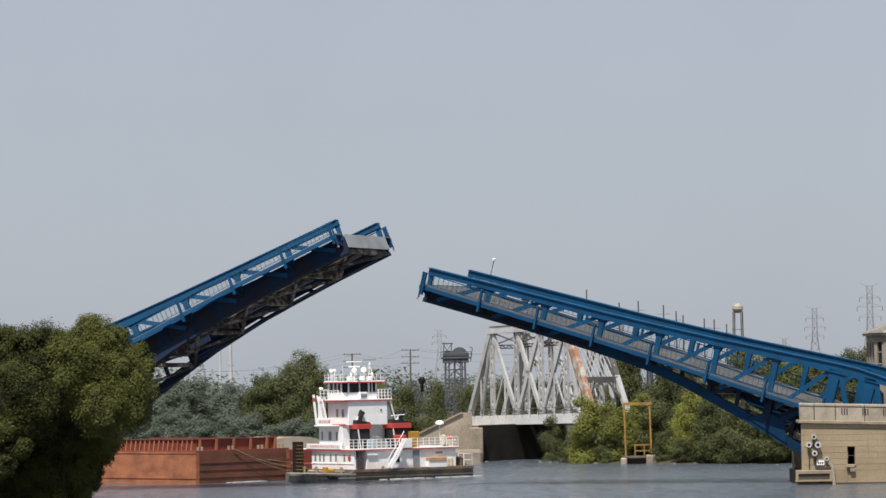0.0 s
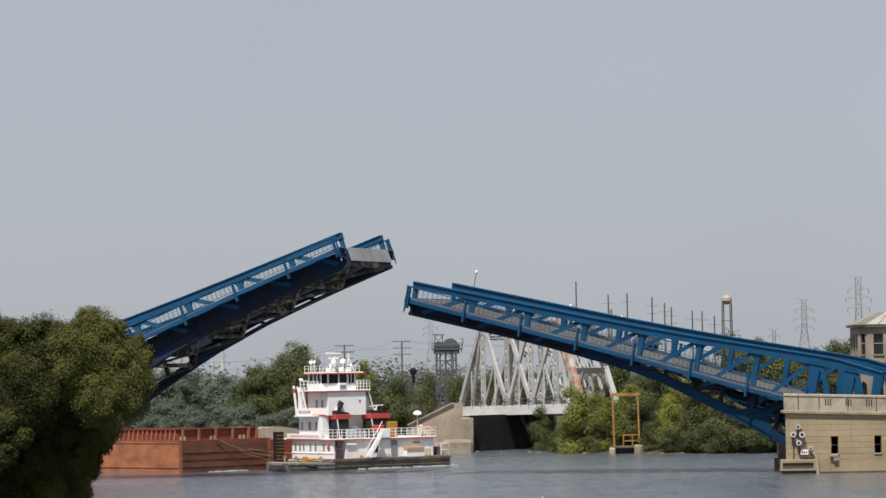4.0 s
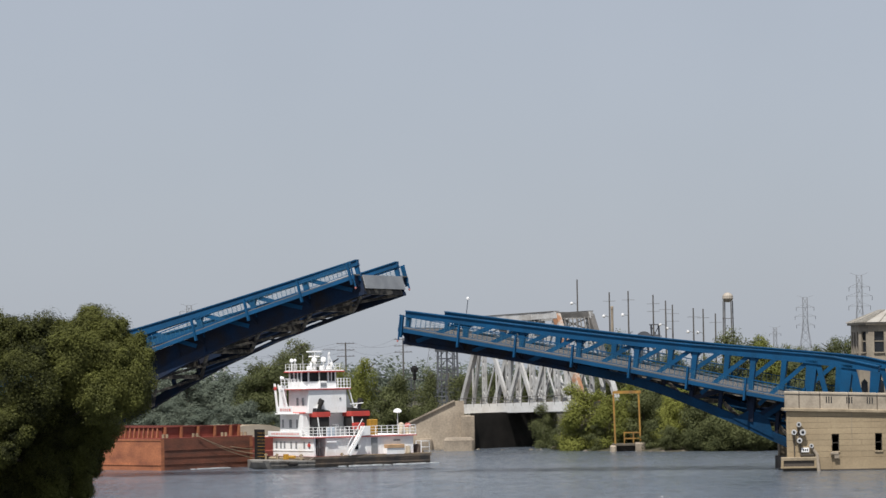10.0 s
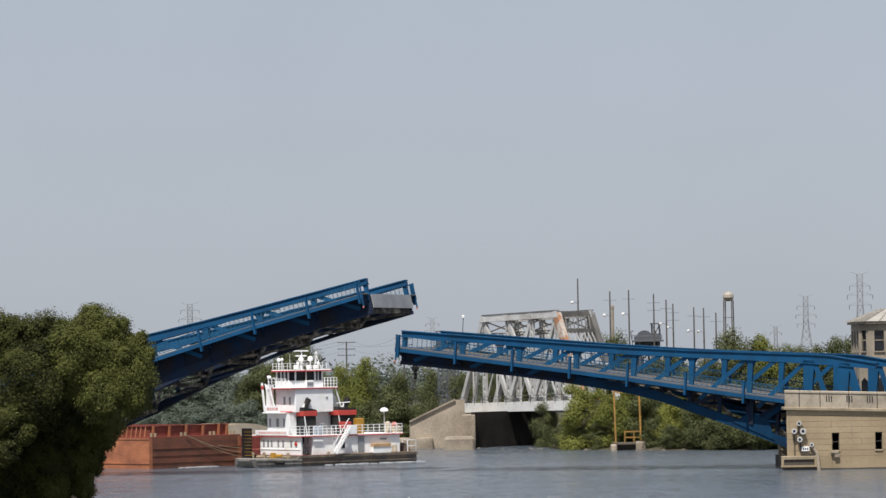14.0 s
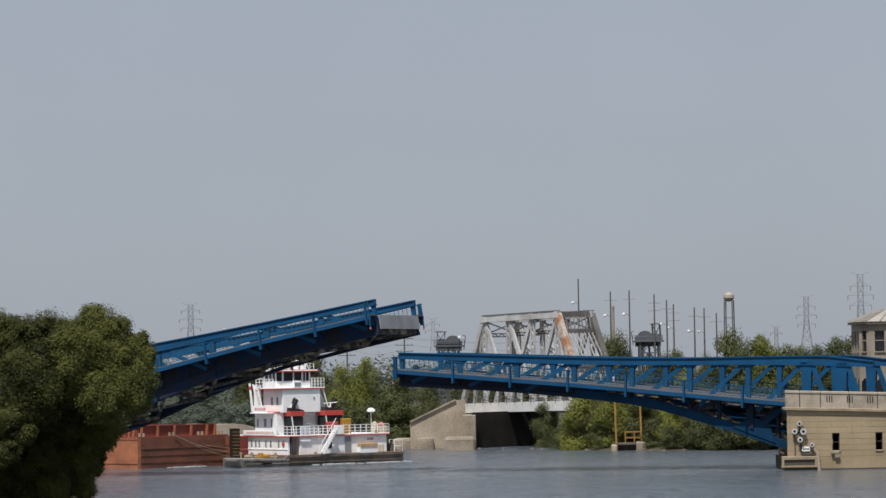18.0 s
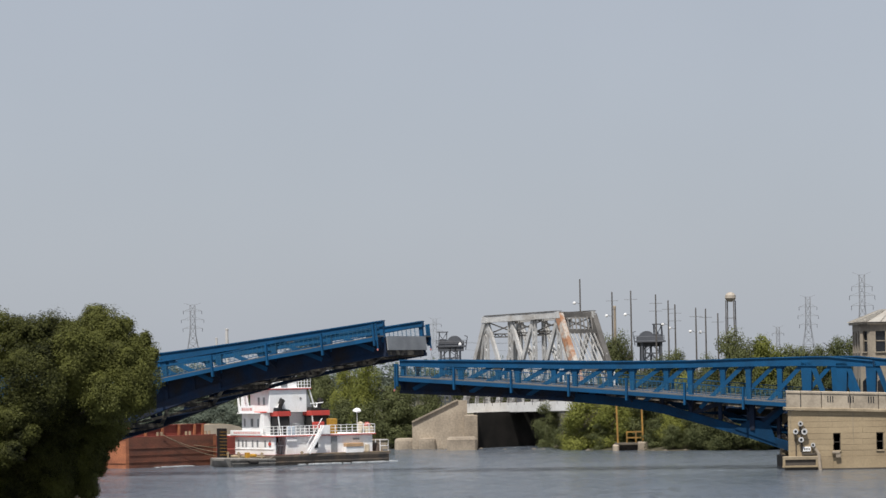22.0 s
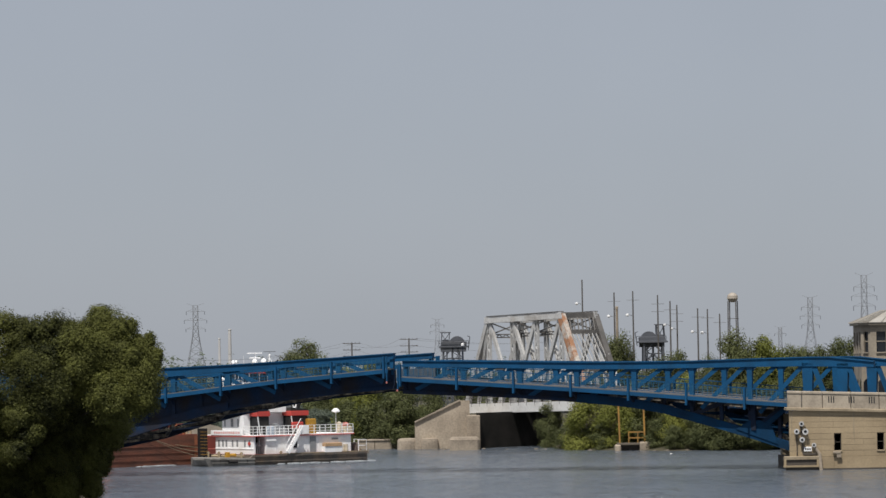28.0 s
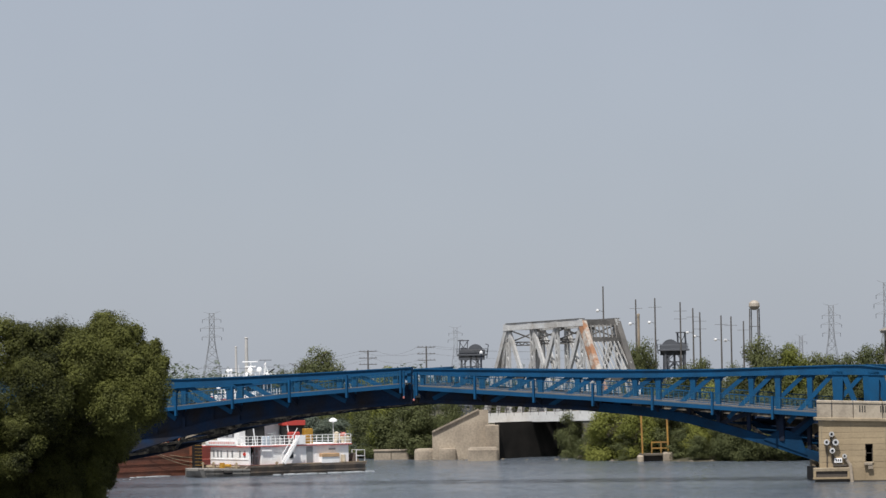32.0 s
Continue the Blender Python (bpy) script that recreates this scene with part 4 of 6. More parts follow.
    lad = part("side_ladder", Mesh().beam((0.7, 3.6, 5.5), (0.7, 4.5, 8.4), 0.07, 0.16).beam((0.7, 4.2, 5.5), (0.7, 5.1, 8.4), 0.07, 0.16).beam((0.7, 5.2, 5.5), (0.7, 5.6, 8.5), 0.1, 0.24), M["white"], b, "white side ladder with rails")
    for i in range(9):
        t = i / 9
        part("rung", Mesh().beam((0.7, 3.6 + 0.9 * t, 5.6 + 2.9 * t), (0.7, 4.2 + 0.9 * t, 5.6 + 2.9 * t), 0.06, 0.08), M["white"], lad)
    part("life_ring", Mesh().tube((0.62, 5.5, 8.0), (0.7, 5.5, 8.0), 0.2, 0.2, 12), M["red"], b)
    # pilothouse
    part("bridge_deck", Mesh().slab(0.9, 8.1, 1.5, 4.9, 7.9, 8.0, 0.02), M["white"], b)
    part("red_trim", Mesh().box(0.88, 8.14, 1.48, 4.94, 7.83, 7.905), M["red"], b)
    railing_run(b, [(6.2, 1.56, 8.0), (8.05, 1.56, 8.0), (8.05, 4.8, 8.0)], 0.95, 0.42, t=0.05)
    railing_run(b, [(0.95, 2.2, 8.0), (0.95, 4.85, 8.0)], 0.9, 0.5, t=0.05)
    ph = part("pilothouse", Mesh().prism([(1.5, 2.3, 8.0), (2.0, 1.8, 8.0), (6.2, 1.8, 8.0), (6.2, 4.3, 8.0), (1.5, 4.3, 8.0)], (0, 0, 0.68)), M["white"], b, "white pilothouse with wraparound windows")
    part("glass_band", Mesh().prism([(1.58, 2.34, 8.68), (2.04, 1.88, 8.68), (6.1, 1.88, 8.68), (6.1, 4.2, 8.68), (1.58, 4.2, 8.68)], (0, 0, 0.96)), M["void"], ph, "dark wraparound windows")
    for x, w in ((2.05, 0.16), (3.65, 0.12), (5.0, 0.2), (5.5, 0.08), (6.1, 0.16)):
        part("mullion", Mesh().box(x - w / 2, x + w / 2, 1.8, 1.9, 8.66, 9.66), M["white"], ph)
    for y, w in ((2.4, 0.14), (2.95, 0.1), (3.5, 0.1), (4.15, 0.16)):
        part("mullion", Mesh().box(1.5, 1.6, y - w / 2, y + w / 2, 8.66, 9.66), M["white"], ph)
    part("ac_box", Mesh().slab(3.4, 4.5, 1.5, 1.82, 8.02, 8.7, 0.04), M["white"], ph)
    part("ac_grille", Mesh().box(3.5, 4.4, 1.48, 1.505, 8.15, 8.5), M["steel_plate"], ph)
    roof = part("roof", Mesh().slab(1.1, 7.2, 1.6, 4.5, 9.66, 9.84, 0.04), M["white"], ph)
    part("red_trim", Mesh().box(1.06, 7.24, 1.56, 4.54, 9.62, 9.74), M["red"], roof)
    railing_run(b, [(1.2, 4.4, 9.9), (1.2, 1.65, 9.9), (6.6, 1.65, 9.9)], 0.6, 0.55, rails=(1.0, 0.5), t=0.035)
    mast = part("mast", Mesh().tube((4.2, 3.0, 9.9), (4.2, 3.0, 11.75), 0.1, 0.06).tube((3.9, 3.0, 9.9), (4.2, 3.0, 11.0), 0.05), M["white"], b)
    part("radar_bar", Mesh().slab(3.0, 5.2, 2.9, 3.1, 11.72, 11.84, 0.03), M["white"], mast, "white radar scanner")
    part("radar_bar", Mesh().slab(3.3, 4.9, 2.9, 3.1, 11.2, 11.34, 0.03), M["white"], mast)
    part("yardarm", Mesh().box(3.4, 5.0, 2.95, 3.05, 10.7, 10.78), M["silver"], mast)
    aft = part("radar_mast", Mesh().tube((6.4, 3.0, 9.9), (6.4, 3.0, 11.9), 0.06, 0.04).tube((5.9, 2.7, 9.9), (6.4, 3.0, 11.4), 0.035).tube((6.9, 2.7, 9.9), (6.4, 3.0, 11.4), 0.035), M["white"], b)
    part("lantern", Mesh().lathe((6.4, 3.0, 11.4), [(0.06, 0), (0.12, 0.05), (0.12, 0.24), (0.03, 0.3)]), M["white"], aft)
    part("radar_bar", Mesh().slab(5.5, 7.3, 2.92, 3.08, 11.9, 12.0, 0.02), M["pylon"], aft, "grey radar scanner")
    part("boom", Mesh().beam((5.4, 2.4, 10.2), (7.2, 2.4, 11.0), 0.08, 0.12), M["black"], b)
    for x, y, r, z in ((1.5, 3.8, 0.2, 10.75), (1.4, 3.2, 0.17, 10.8), (3.7, 2.6, 0.3, 10.7), (4.9, 2.4, 0.3, 10.75), (2.8, 2.2, 0.16, 10.4), (5.7, 2.0, 0.16, 10.4)):
        part("satellite_dome", Mesh().lathe((x, y, z), [(0.05, 9.88 - z), (0.06, -0.1), (r, 0.02), (r, r * 0.7), (r * 0.7, r * 1.35), (0.03, r * 1.6)]), M["white"], b, "white antenna dome")
    part("searchlight", Mesh().tube((3.1, 1.8, 10.35), (3.1, 1.5, 10.35), 0.17, 0.2).tube((3.1, 1.8, 9.9), (3.1, 1.8, 10.3), 0.05), M["silver"], b)
    part("searchlight", Mesh().tube((0.5, 4.0, 9.05), (0.3, 4.3, 9.05), 0.16, 0.22).beam((0.5, 4.0, 9.0), (1.5, 4.0, 9.0), 0.06, 0.06), M["white"], b)
    for x in (2.2, 6.0):
        part("antenna", Mesh().tube((x, 2.8, 9.9), (x, 2.8, 11.5), 0.025, 0.015, 6), M["white"], b)
    for x in (2.3, 4.2, 5.2):
        part("roof_box", Mesh().slab(x, x + 0.45, 1.9, 2.4, 9.9, 10.3, 0.05), M["white"], b)
    # exhaust casings
    for x0, x1, pipe in ((2.3, 4.4, 3.2), (7.5, 10.4, 9.2)):
        s = part("exhaust_casing", Mesh().slab(x0 + 0.1, x1 - 0.1, 1.05, 2.2, 3.02, 5.0, 0.05), M["casing"], b, "dark exhaust casing with red band")
        part("red_band", Mesh().slab(x0, x1, 0.95, 2.3, 5.0, 5.52, 0.05), M["red"], s)
        part("cap", Mesh().prism([(x0 + 0.02, 0.97, 5.52), (x1 - 0.02, 0.97, 5.52), (x1 - 0.3, 0.97, 5.66), (x0 + 0.1, 0.97, 5.9)], (0, 1.3, 0)), M["casing"], s)
        part("pipe", Mesh().tube((pipe, 1.5, 5.7), (pipe + 0.05, 1.5, 6.2), 0.26, 0.28).tube((pipe + 0.05, 1.5, 6.15), (pipe + 0.4, 1.5, 6.7), 0.28, 0.34), M["black"], s)
        part("fin", Mesh().prism([(pipe - 0.6, 1.45, 5.7), (pipe - 0.2, 1.45, 5.7), (pipe - 0.1, 1.45, 6.4)], (0, 0.1, 0)), M["white"], s)
        part("brace", Mesh().beam((x0 + 0.5, 0.98, 3.02), (x0 + 0.15, 0.98, 4.98), 0.06, 0.12), M["white"], s)
    part("cross_pipe", Mesh().tube((4.0, 1.9, 5.7), (5.2, 1.9, 5.45), 0.1).tube((5.2, 1.9, 5.45), (7.4, 1.9, 6.0), 0.1), M["black"], b)
    part("awning_frame", Mesh().tube((7.4, 1.0, 6.25), (9.4, 1.0, 6.35), 0.05), M["white"], b)
    # gear on the boat deck
    part("machinery", Mesh().slab(4.9, 7.2, 1.2, 2.3, 3.02, 3.7, 0.08).slab(5.4, 6.0, 1.3, 1.9, 3.7, 4.2, 0.05), M["steel_plate"], b)
    part("tarpaulin", Mesh().slab(3.6, 4.7, 0.6, 1.0, 3.02, 3.95, 0.1), M["tarp"], b, "pale blue tarpaulin bundle")
    part("red_pump", Mesh().slab(7.6, 9.3, 0.7, 1.0, 3.6, 4.3, 0.06), M["red"], b)
    part("yellow_locker", Mesh().slab(9.95, 11.2, 0.6, 1.2, 3.02, 4.62, 0.06), M["yellow"], b, "tall yellow locker")
    lamp = part("floodlight_post", Mesh().tube((14.9, 1.2, 3.02), (14.9, 1.2, 5.25), 0.05), M["silver"], b)
    part("floodlight", Mesh().lathe((14.9, 1.2, 5.2), [(0.1, 0), (0.46, 0.1), (0.44, 0.26), (0.24, 0.42), (0.03, 0.48)]), M["white"], lamp, "white domed floodlight")
    d = part("drum", Mesh().lathe((15.0, 0.8, 3.02), [(0.3, 0), (0.33, 0.1), (0.31, 0.5), (0.33, 0.9), (0.3, 1.0)]), M["cream"], b, "cream drum")
    part("lid", Mesh().lathe((15.0, 0.8, 4.02), [(0.31, 0), (0.32, 0.06), (0.1, 0.18), (0.03, 0.2)]), M["cream"], d)
    g = part("grill", Mesh().slab(15.7, 17.0, 0.6, 1.3, 3.02, 3.75, 0.15), M["cream"], b, "cream covered grill with red lid")
    part("lid", Mesh().slab(15.75, 16.6, 0.65, 1.25, 3.75, 4.15, 0.2), M["red_pale"], g)
    # gear on the fore deck and the push knee
    k = part("push_knee", Mesh().box(-0.9, -0.5, 6.0, 7.2, 0.6, 3.75), M["black"], b, "black push knee with yellow bars")
    for i in range(8):
        part("yellow_bar", Mesh().box(-0.94, -0.48, 5.98, 6.7, 0.9 + i * 0.35, 0.95 + i * 0.35), M["gantry"], k)
    part("winch", Mesh().tube((0.2, 2.2, 0.9), (0.2, 3.0, 0.9), 0.17).slab(-0.1, 0.4, 3.3, 3.7, 0.64, 1.2, 0.03), M["yellow"], b, "yellow deck winch")
    for x, y in ((-0.3, 0.8), (-0.3, 4.4), (-0.4, 6.0), (17.9, 0.5), (5.2, 0.2)):
        part("timberhead", Mesh().tube((x, y, 0.6), (x, y, 1.25), 0.12).tube((x - 0.25, y, 1.1), (x + 0.25, y, 1.1), 0.05), M["rope"], b)
    for y in (1.6, 4.0, 5.6):
        part("coiled_rope", Mesh().lathe((0.3, y, 0.66), [(0.45, 0), (0.5, 0.1), (0.45, 0.22), (0.2, 0.24)], 12), M["rope"], b)
    part("engine_gear", Mesh().slab(17.2, 17.9, 0.5, 1.5, 0.96, 1.9, 0.1).slab(17.0, 18.2, 2, 3, 0.96, 2.3, 0.1), M["hull"], b)
    wash = Mesh()
    rng = random.Random(5)
    for i in range(110):
        x, y = 4 + 15.5 * (int(rng.random() * 9) + 0.5 * rng.random()) / 9, -0.08 - rng.uniform(0.0, 0.5) * rng.uniform(0.3, 1)
        r = rng.uniform(0.05, 0.2)
        wash.slab(x, x + r * 5, y - r, y, -0.2, -0.13 + r * 0.5, 0.012)
    part("wash", wash, M["foam"], b, "white foam along the hull")
    return b


def hopper_barge(at):
    b = thing("hopper_barge", at, "empty rust-red open hopper barge riding high", "barge")
    W, Ln, H = 12.0, 26.0, 3.08
    side = Mesh().prism([(0, 0.0, -1.0), (0, Ln - 7, -1.0), (0, Ln, H - 1), (0, Ln, H), (0, 0, H)], (0.4, 0, 0))
    part("side_plate", side, M["barge"], b, "orange rusted side plating")
    part("side_plate", Mesh().prism([(W - 0.4, 0.0, -1.0), (W - 0.4, Ln - 7, -1.0), (W - 0.4, Ln, H - 1), (W - 0.4, Ln, H), (W - 0.4, 0, H)], (0.4, 0, 0)), M["barge"], b)
    part("stern_plate", Mesh().box(0.4, W - 0.4, 0.0, 0.4, -1.0, H), M["barge_shaded"], b, "rusted stern plating, darkened for its shade")
    for z in (0.55, 1.25, 1.95):
        part("strake", Mesh().box(0.4, W, -0.05, 0.0, z, z + 0.09), M["barge_shaded"], b)
    part("rub_strake", Mesh().box(-0.06, 0.0, 0.0, Ln - 6, 0.5, 0.6).box(-0.05, 0, 0, Ln - 2, H - 0.18, H), M["barge"], b)
    part("gunwale", Mesh().box(0, W, 0, 1.0, H, H + 0.08).box(0, 1.0, 1.0, Ln, H, H + 0.08).box(W - 1, W, 1, Ln, H, H + 0.08), M["coaming"], b)
    part("hopper_floor", Mesh().box(0.4, W - 0.4, 0.4, Ln - 7, -0.6, -0.5), M["barge_shaded"], b)
    part("coaming_plate", Mesh().box(0.9, 1.0, 1.0, Ln - 6, H + 0.08, H + 1.1).box(W - 1, W - 0.9, 1, Ln - 6, H + 0.08, H + 1.1), M["coaming"], b)
    part("coaming_plate", Mesh().box(0.9, W - 0.9, 0.95, 1.05, H + 0.08, H + 1.1), M["coaming"], b)
    part("coaming_rail", Mesh().box(0.75, 1.1, 0.85, Ln - 6, H + 1.1, H + 1.2).box(0.75, W - 0.75, 0.8, 1.15, H + 1.1, H + 1.2), M["coaming"], b)
    for i in range(26):
        part("coaming_rib", Mesh().prism([(0.9, 1.4 + i * 0.7, H + 0.08), (0.62, 1.4 + i * 0.7, H + 0.08), (0.8, 1.4 + i * 0.7, H + 1.1), (0.9, 1.4 + i * 0.7, H + 1.1)], (0, 0.16, 0)), M["barge"], b)
    for x in (1.2, 3.3, 5.5, 7.7, 9.8, W - 1.1):
        part("coaming_post", Mesh().box(x - 0.12, x + 0.12, 0.72, 0.96, H + 0.08, H + 1.15), M["barge"], b)
    for x in (0.7, 4.6, 8.4, 11.0):
        part("bitts", Mesh().tube((x, 0.5, H), (x, 0.5, H + 0.45), 0.14).tube((x + 0.5, 0.5, H), (x + 0.5, 0.5, H + 0.45), 0.14), M["rope"], b)
    foam = Mesh()
    rng = random.Random(2)
    for i in range(30):
        x, y = rng.uniform(3.5, 8.0), -rng.uniform(0.06, 0.4)
        foam.slab(x, x + rng.uniform(0.25, 0.9), y - rng.uniform(0.1, 0.3), y, -0.02, rng.uniform(0.02, 0.09), 0.015)
    part("wash", foam, M["foam"], b, "white foam at the stern")
    return b


def covered_barge(at):
    b = thing("covered_barge", at, "low loaded barge with arched cream hatch covers at its stern", "barge")
    part("hull", Mesh().slab(0, 10.6, 0, 26, -1, 1.0, 0.08), M["coaming"], b)
    part("coaming_plate", Mesh().slab(0.8, 9.8, 0.9, 8, 1.0, 2.5, 0.05), M["coaming"], b)
    for i in range(1):
        m = Mesh()
        arc = [(5.3 + 4.6 * math.cos(math.pi * (1 - k / 10)), 2.5 + 1.3 * math.sin(math.pi * k / 10) ** 0.6) for k in range(11)]
        m.prism([(x, 1.0 + i * 6.9, z) for x, z in arc], (0, 6.8, 0))
        c = part("hatch_cover", m, M["cream"], b)
        for j in range(4):
            r = Mesh()
            for (x0, z0), (x1, z1) in zip(arc, arc[1:]):
                r.beam((x0, 1.4 + i * 6.9 + j * 1.7, z0), (x1, 1.4 + i * 6.9 + j * 1.7, z1), 0.14, 0.1)
            part("rib", r, M["cream"], c)
    return b


BOAT_AT = lambda dx, dy: pose((dx - 15.42) * dy / 347.0, dy, 0.17, 0, 0, 35)
BARGE_AT = lambda dx, dy: pose((-32.45 + dx) * (1 + dy / 367), 367.0 + dy, 0, 0, 0, 45)
COVER_AT = lambda dx, dy: pose((-27.6 + dx) * (1 + dy / 395), 395 + dy, 0.2, 0, 0, 45)
boat = towboat(BOAT_AT(0, 368.0))
boat.scale = (0.877, 1.392, 1.074)
barge = hopper_barge(BARGE_AT(0, 0))
barge.scale = (1.12, 1.12, 1.12)
cover = covered_barge(COVER_AT(0, 0))
cover.scale = (1.09, 1.09, 1.09)


def stern_lines():
    """Slack lines across the barge's stern, placed to look from the camera as if they ran to the boat."""
    for a, b_ in (((4.6, -0.12, 3.3), (12.6, -0.6, 1.2)), ((4.8, -0.12, 3.25), (12.4, -0.5, 0.75)), ((4.7, 0.5, 3.4), (12.7, -0.3, 1.7))):
        m = Mesh()
        a, b_ = Vector(a), Vector(b_)
        prev = a
        for i in range(1, 13):
            t = i / 12
            p = a.lerp(b_, t) - Vector((0, 0.05 * math.sin(math.pi * t), 0.35 * math.sin(math.pi * t)))
            m.tube(prev, p, 0.028, n=6)
            prev = p
        part("mooring_line", m, M["rope"], barge, "pale slack mooring line")


stern_lines()


# ---- railway truss bridge behind ----
def rail_bridge():
    b = thing("railway_bridge", pose(2.31, 457.8, -0.1), "old silver-painted railway through truss bridge with rust", "bridge")
    b.scale = (1.05, 1.05, 1.05)
    A = Vector((14.9, -24.0, 0)).normalized()          # along the track, towards the viewer
    N = Vector((-A.y, A.x, 0))                          # across the track, away to the right
    if N.x < 0:
        N = -N
    LEN, WID, HT, PAN = 28.3, 5.2, 11.05, 5
    P = LEN / PAN
    grade = lambda s: 5.4 + 0.0148 * s

    def pt(s, w, z):
        return A * s + N * w + Vector((0, 0, grade(s) + z))

    def pair(name, a, b, gap, bar, mat, step=0.75):
        """A built-up member: two bars joined by zigzag lacing."""
        part(name, Mesh().lace(a, b, 0.34, gap, A, step, bar), mat, b_)

    b_ = b
    for w in (0, WID):
        near = w == 0
        mat = M["silver"]
        part("lower_chord", Mesh().beam(pt(0, w, 0), pt(LEN, w, 0), 0.5, 0.4), M["silver"], b)
        chord = part("top_chord", Mesh().beam(pt(P, w, HT), pt(LEN - P, w, HT), 0.7, 0.85), M["silver"], b)
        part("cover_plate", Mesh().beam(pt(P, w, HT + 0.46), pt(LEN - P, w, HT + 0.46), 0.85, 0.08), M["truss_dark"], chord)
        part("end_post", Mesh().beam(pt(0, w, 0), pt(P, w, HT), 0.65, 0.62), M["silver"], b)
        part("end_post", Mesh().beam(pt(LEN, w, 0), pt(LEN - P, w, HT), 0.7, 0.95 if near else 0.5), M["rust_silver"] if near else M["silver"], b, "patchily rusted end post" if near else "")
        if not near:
            part("end_post_cover", Mesh().beam(pt(LEN - P * 0.42, w, HT * 0.42) - A * 0.02, pt(LEN - P, w, HT), 0.76, 0.56), M["truss_dark"], b, "dark upper end post")
        for i in range(1, PAN):
            pair("vertical", pt(i * P, w, 0), pt(i * P, w, HT), 0.6, 0.08, mat, 0.9)
        for i in range(1, PAN + 1):
            top = HT * 0.55
            part("sub_vertical", Mesh().beam(pt(i * P - P / 2, w, 0), pt(i * P - P / 2, w, top), 0.2, 0.2), mat, b)
        for i, j in ((1, 2), (2, 3), (3, 2), (4, 3)):
            if near:
                part("diagonal", Mesh().beam(pt(i * P, w, HT), pt(j * P, w, 0), 0.34, 0.56, A), M["silver"], b)
            else:
                pair("diagonal", pt(i * P, w, HT), pt(j * P, w, 0), 0.46, 0.11, M["silver"], 1.1)
            part("sub_diagonal", Mesh().beam(pt((i + j) / 2 * P, w, HT * 0.5), pt(i * P, w, 0), 0.16, 0.18), mat, b)
        for i in (0, PAN - 1):
            pair("hanger", pt(i * P + (P if i == 0 else 0), w, HT * 0.98), pt(i * P + P / 2, w, 0), 0.28, 0.08, mat)
        for i in range(1, PAN):
            for z in (0.0, HT):
                part("gusset", Mesh().prism([pt(i * P - 0.7, w - 0.38, z - 0.45), pt(i * P + 0.7, w - 0.38, z - 0.45), pt(i * P + 0.5, w - 0.38, z + (0.75 if z == 0 else 0.4)), pt(i * P - 0.5, w - 0.38, z + (0.75 if z == 0 else 0.4))], N * 0.03), M["silver"], b)
    for i in range(1, PAN):
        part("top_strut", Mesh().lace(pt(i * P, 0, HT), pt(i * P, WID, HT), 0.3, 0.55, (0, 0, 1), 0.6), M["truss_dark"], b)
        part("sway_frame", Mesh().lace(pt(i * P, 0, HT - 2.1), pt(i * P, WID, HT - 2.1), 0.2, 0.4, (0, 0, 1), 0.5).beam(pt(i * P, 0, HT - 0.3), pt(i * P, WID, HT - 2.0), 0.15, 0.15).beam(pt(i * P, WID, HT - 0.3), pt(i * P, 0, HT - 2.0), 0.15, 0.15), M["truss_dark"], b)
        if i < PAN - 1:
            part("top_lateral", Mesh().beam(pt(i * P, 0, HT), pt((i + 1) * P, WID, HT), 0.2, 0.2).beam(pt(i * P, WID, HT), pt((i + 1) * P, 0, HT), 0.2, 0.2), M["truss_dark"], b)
    # portal bracing on the sloping end towards the viewer
    slope = lambda t, w: pt(LEN - P * (1 - t), WID * w, HT * (1 - t))
    for t, h in ((0.01, 0.6), (0.2, 0.5), (0.62, 0.75)):
        part("portal_strut", Mesh().beam(slope(t, 0), slope(t, 1), 0.3, h), M["truss_dark"], b)
    for k in range(8):
        a = 0.04 + k * 0.115
        part("portal_bar", Mesh().beam(slope(0.2, a), slope(0.6, min(1.0, a + 0.13)), 0.12, 0.13), M["silver"], b)
        part("portal_bar", Mesh().beam(slope(0.03, a + 0.06), slope(0.18, a), 0.14, 0.14), M["truss_dark"], b)
    for s in (0, 1):
        part("knee_brace", Mesh().beam(slope(0.64, 0.3 if s == 0 else 0.7), slope(0.85, s), 0.25, 0.3), M["truss_dark"], b)
    part("fascia_girder", Mesh().beam(pt(-0.5, -0.4, -0.45), pt(LEN + 1, -0.4, -0.45), 0.25, 1.2), M["girder"], b, "pale riveted plate girder")
    part("fascia_girder", Mesh().beam(pt(-0.5, WID + 0.4, -0.75), pt(LEN + 1, WID + 0.4, -0.75), 0.25, 1.15), M["silver"], b)
    for i in range(PAN + 1):
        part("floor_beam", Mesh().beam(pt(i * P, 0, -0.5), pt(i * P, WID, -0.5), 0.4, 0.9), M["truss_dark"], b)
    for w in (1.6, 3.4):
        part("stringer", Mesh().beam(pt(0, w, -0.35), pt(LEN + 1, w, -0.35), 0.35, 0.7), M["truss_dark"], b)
        part("rail", Mesh().beam(pt(0, w, 0.15), pt(LEN + 1, w, 0.15), 0.1, 0.16), M["rust"], b)
    rail = part("handrail", Mesh().beam(pt(0, -0.5, 0.95), pt(LEN, -0.5, 0.95), 0.07, 0.07).beam(pt(0, -0.5, 0.5), pt(LEN, -0.5, 0.5), 0.06, 0.06), M["truss_dark"], b)
    for i in range(16):
        part("rail_post", Mesh().beam(pt(i * LEN / 15, -0.5, -0.2), pt(i * LEN / 15, -0.5, 0.98), 0.08, 0.08, A), M["truss_dark"], rail)
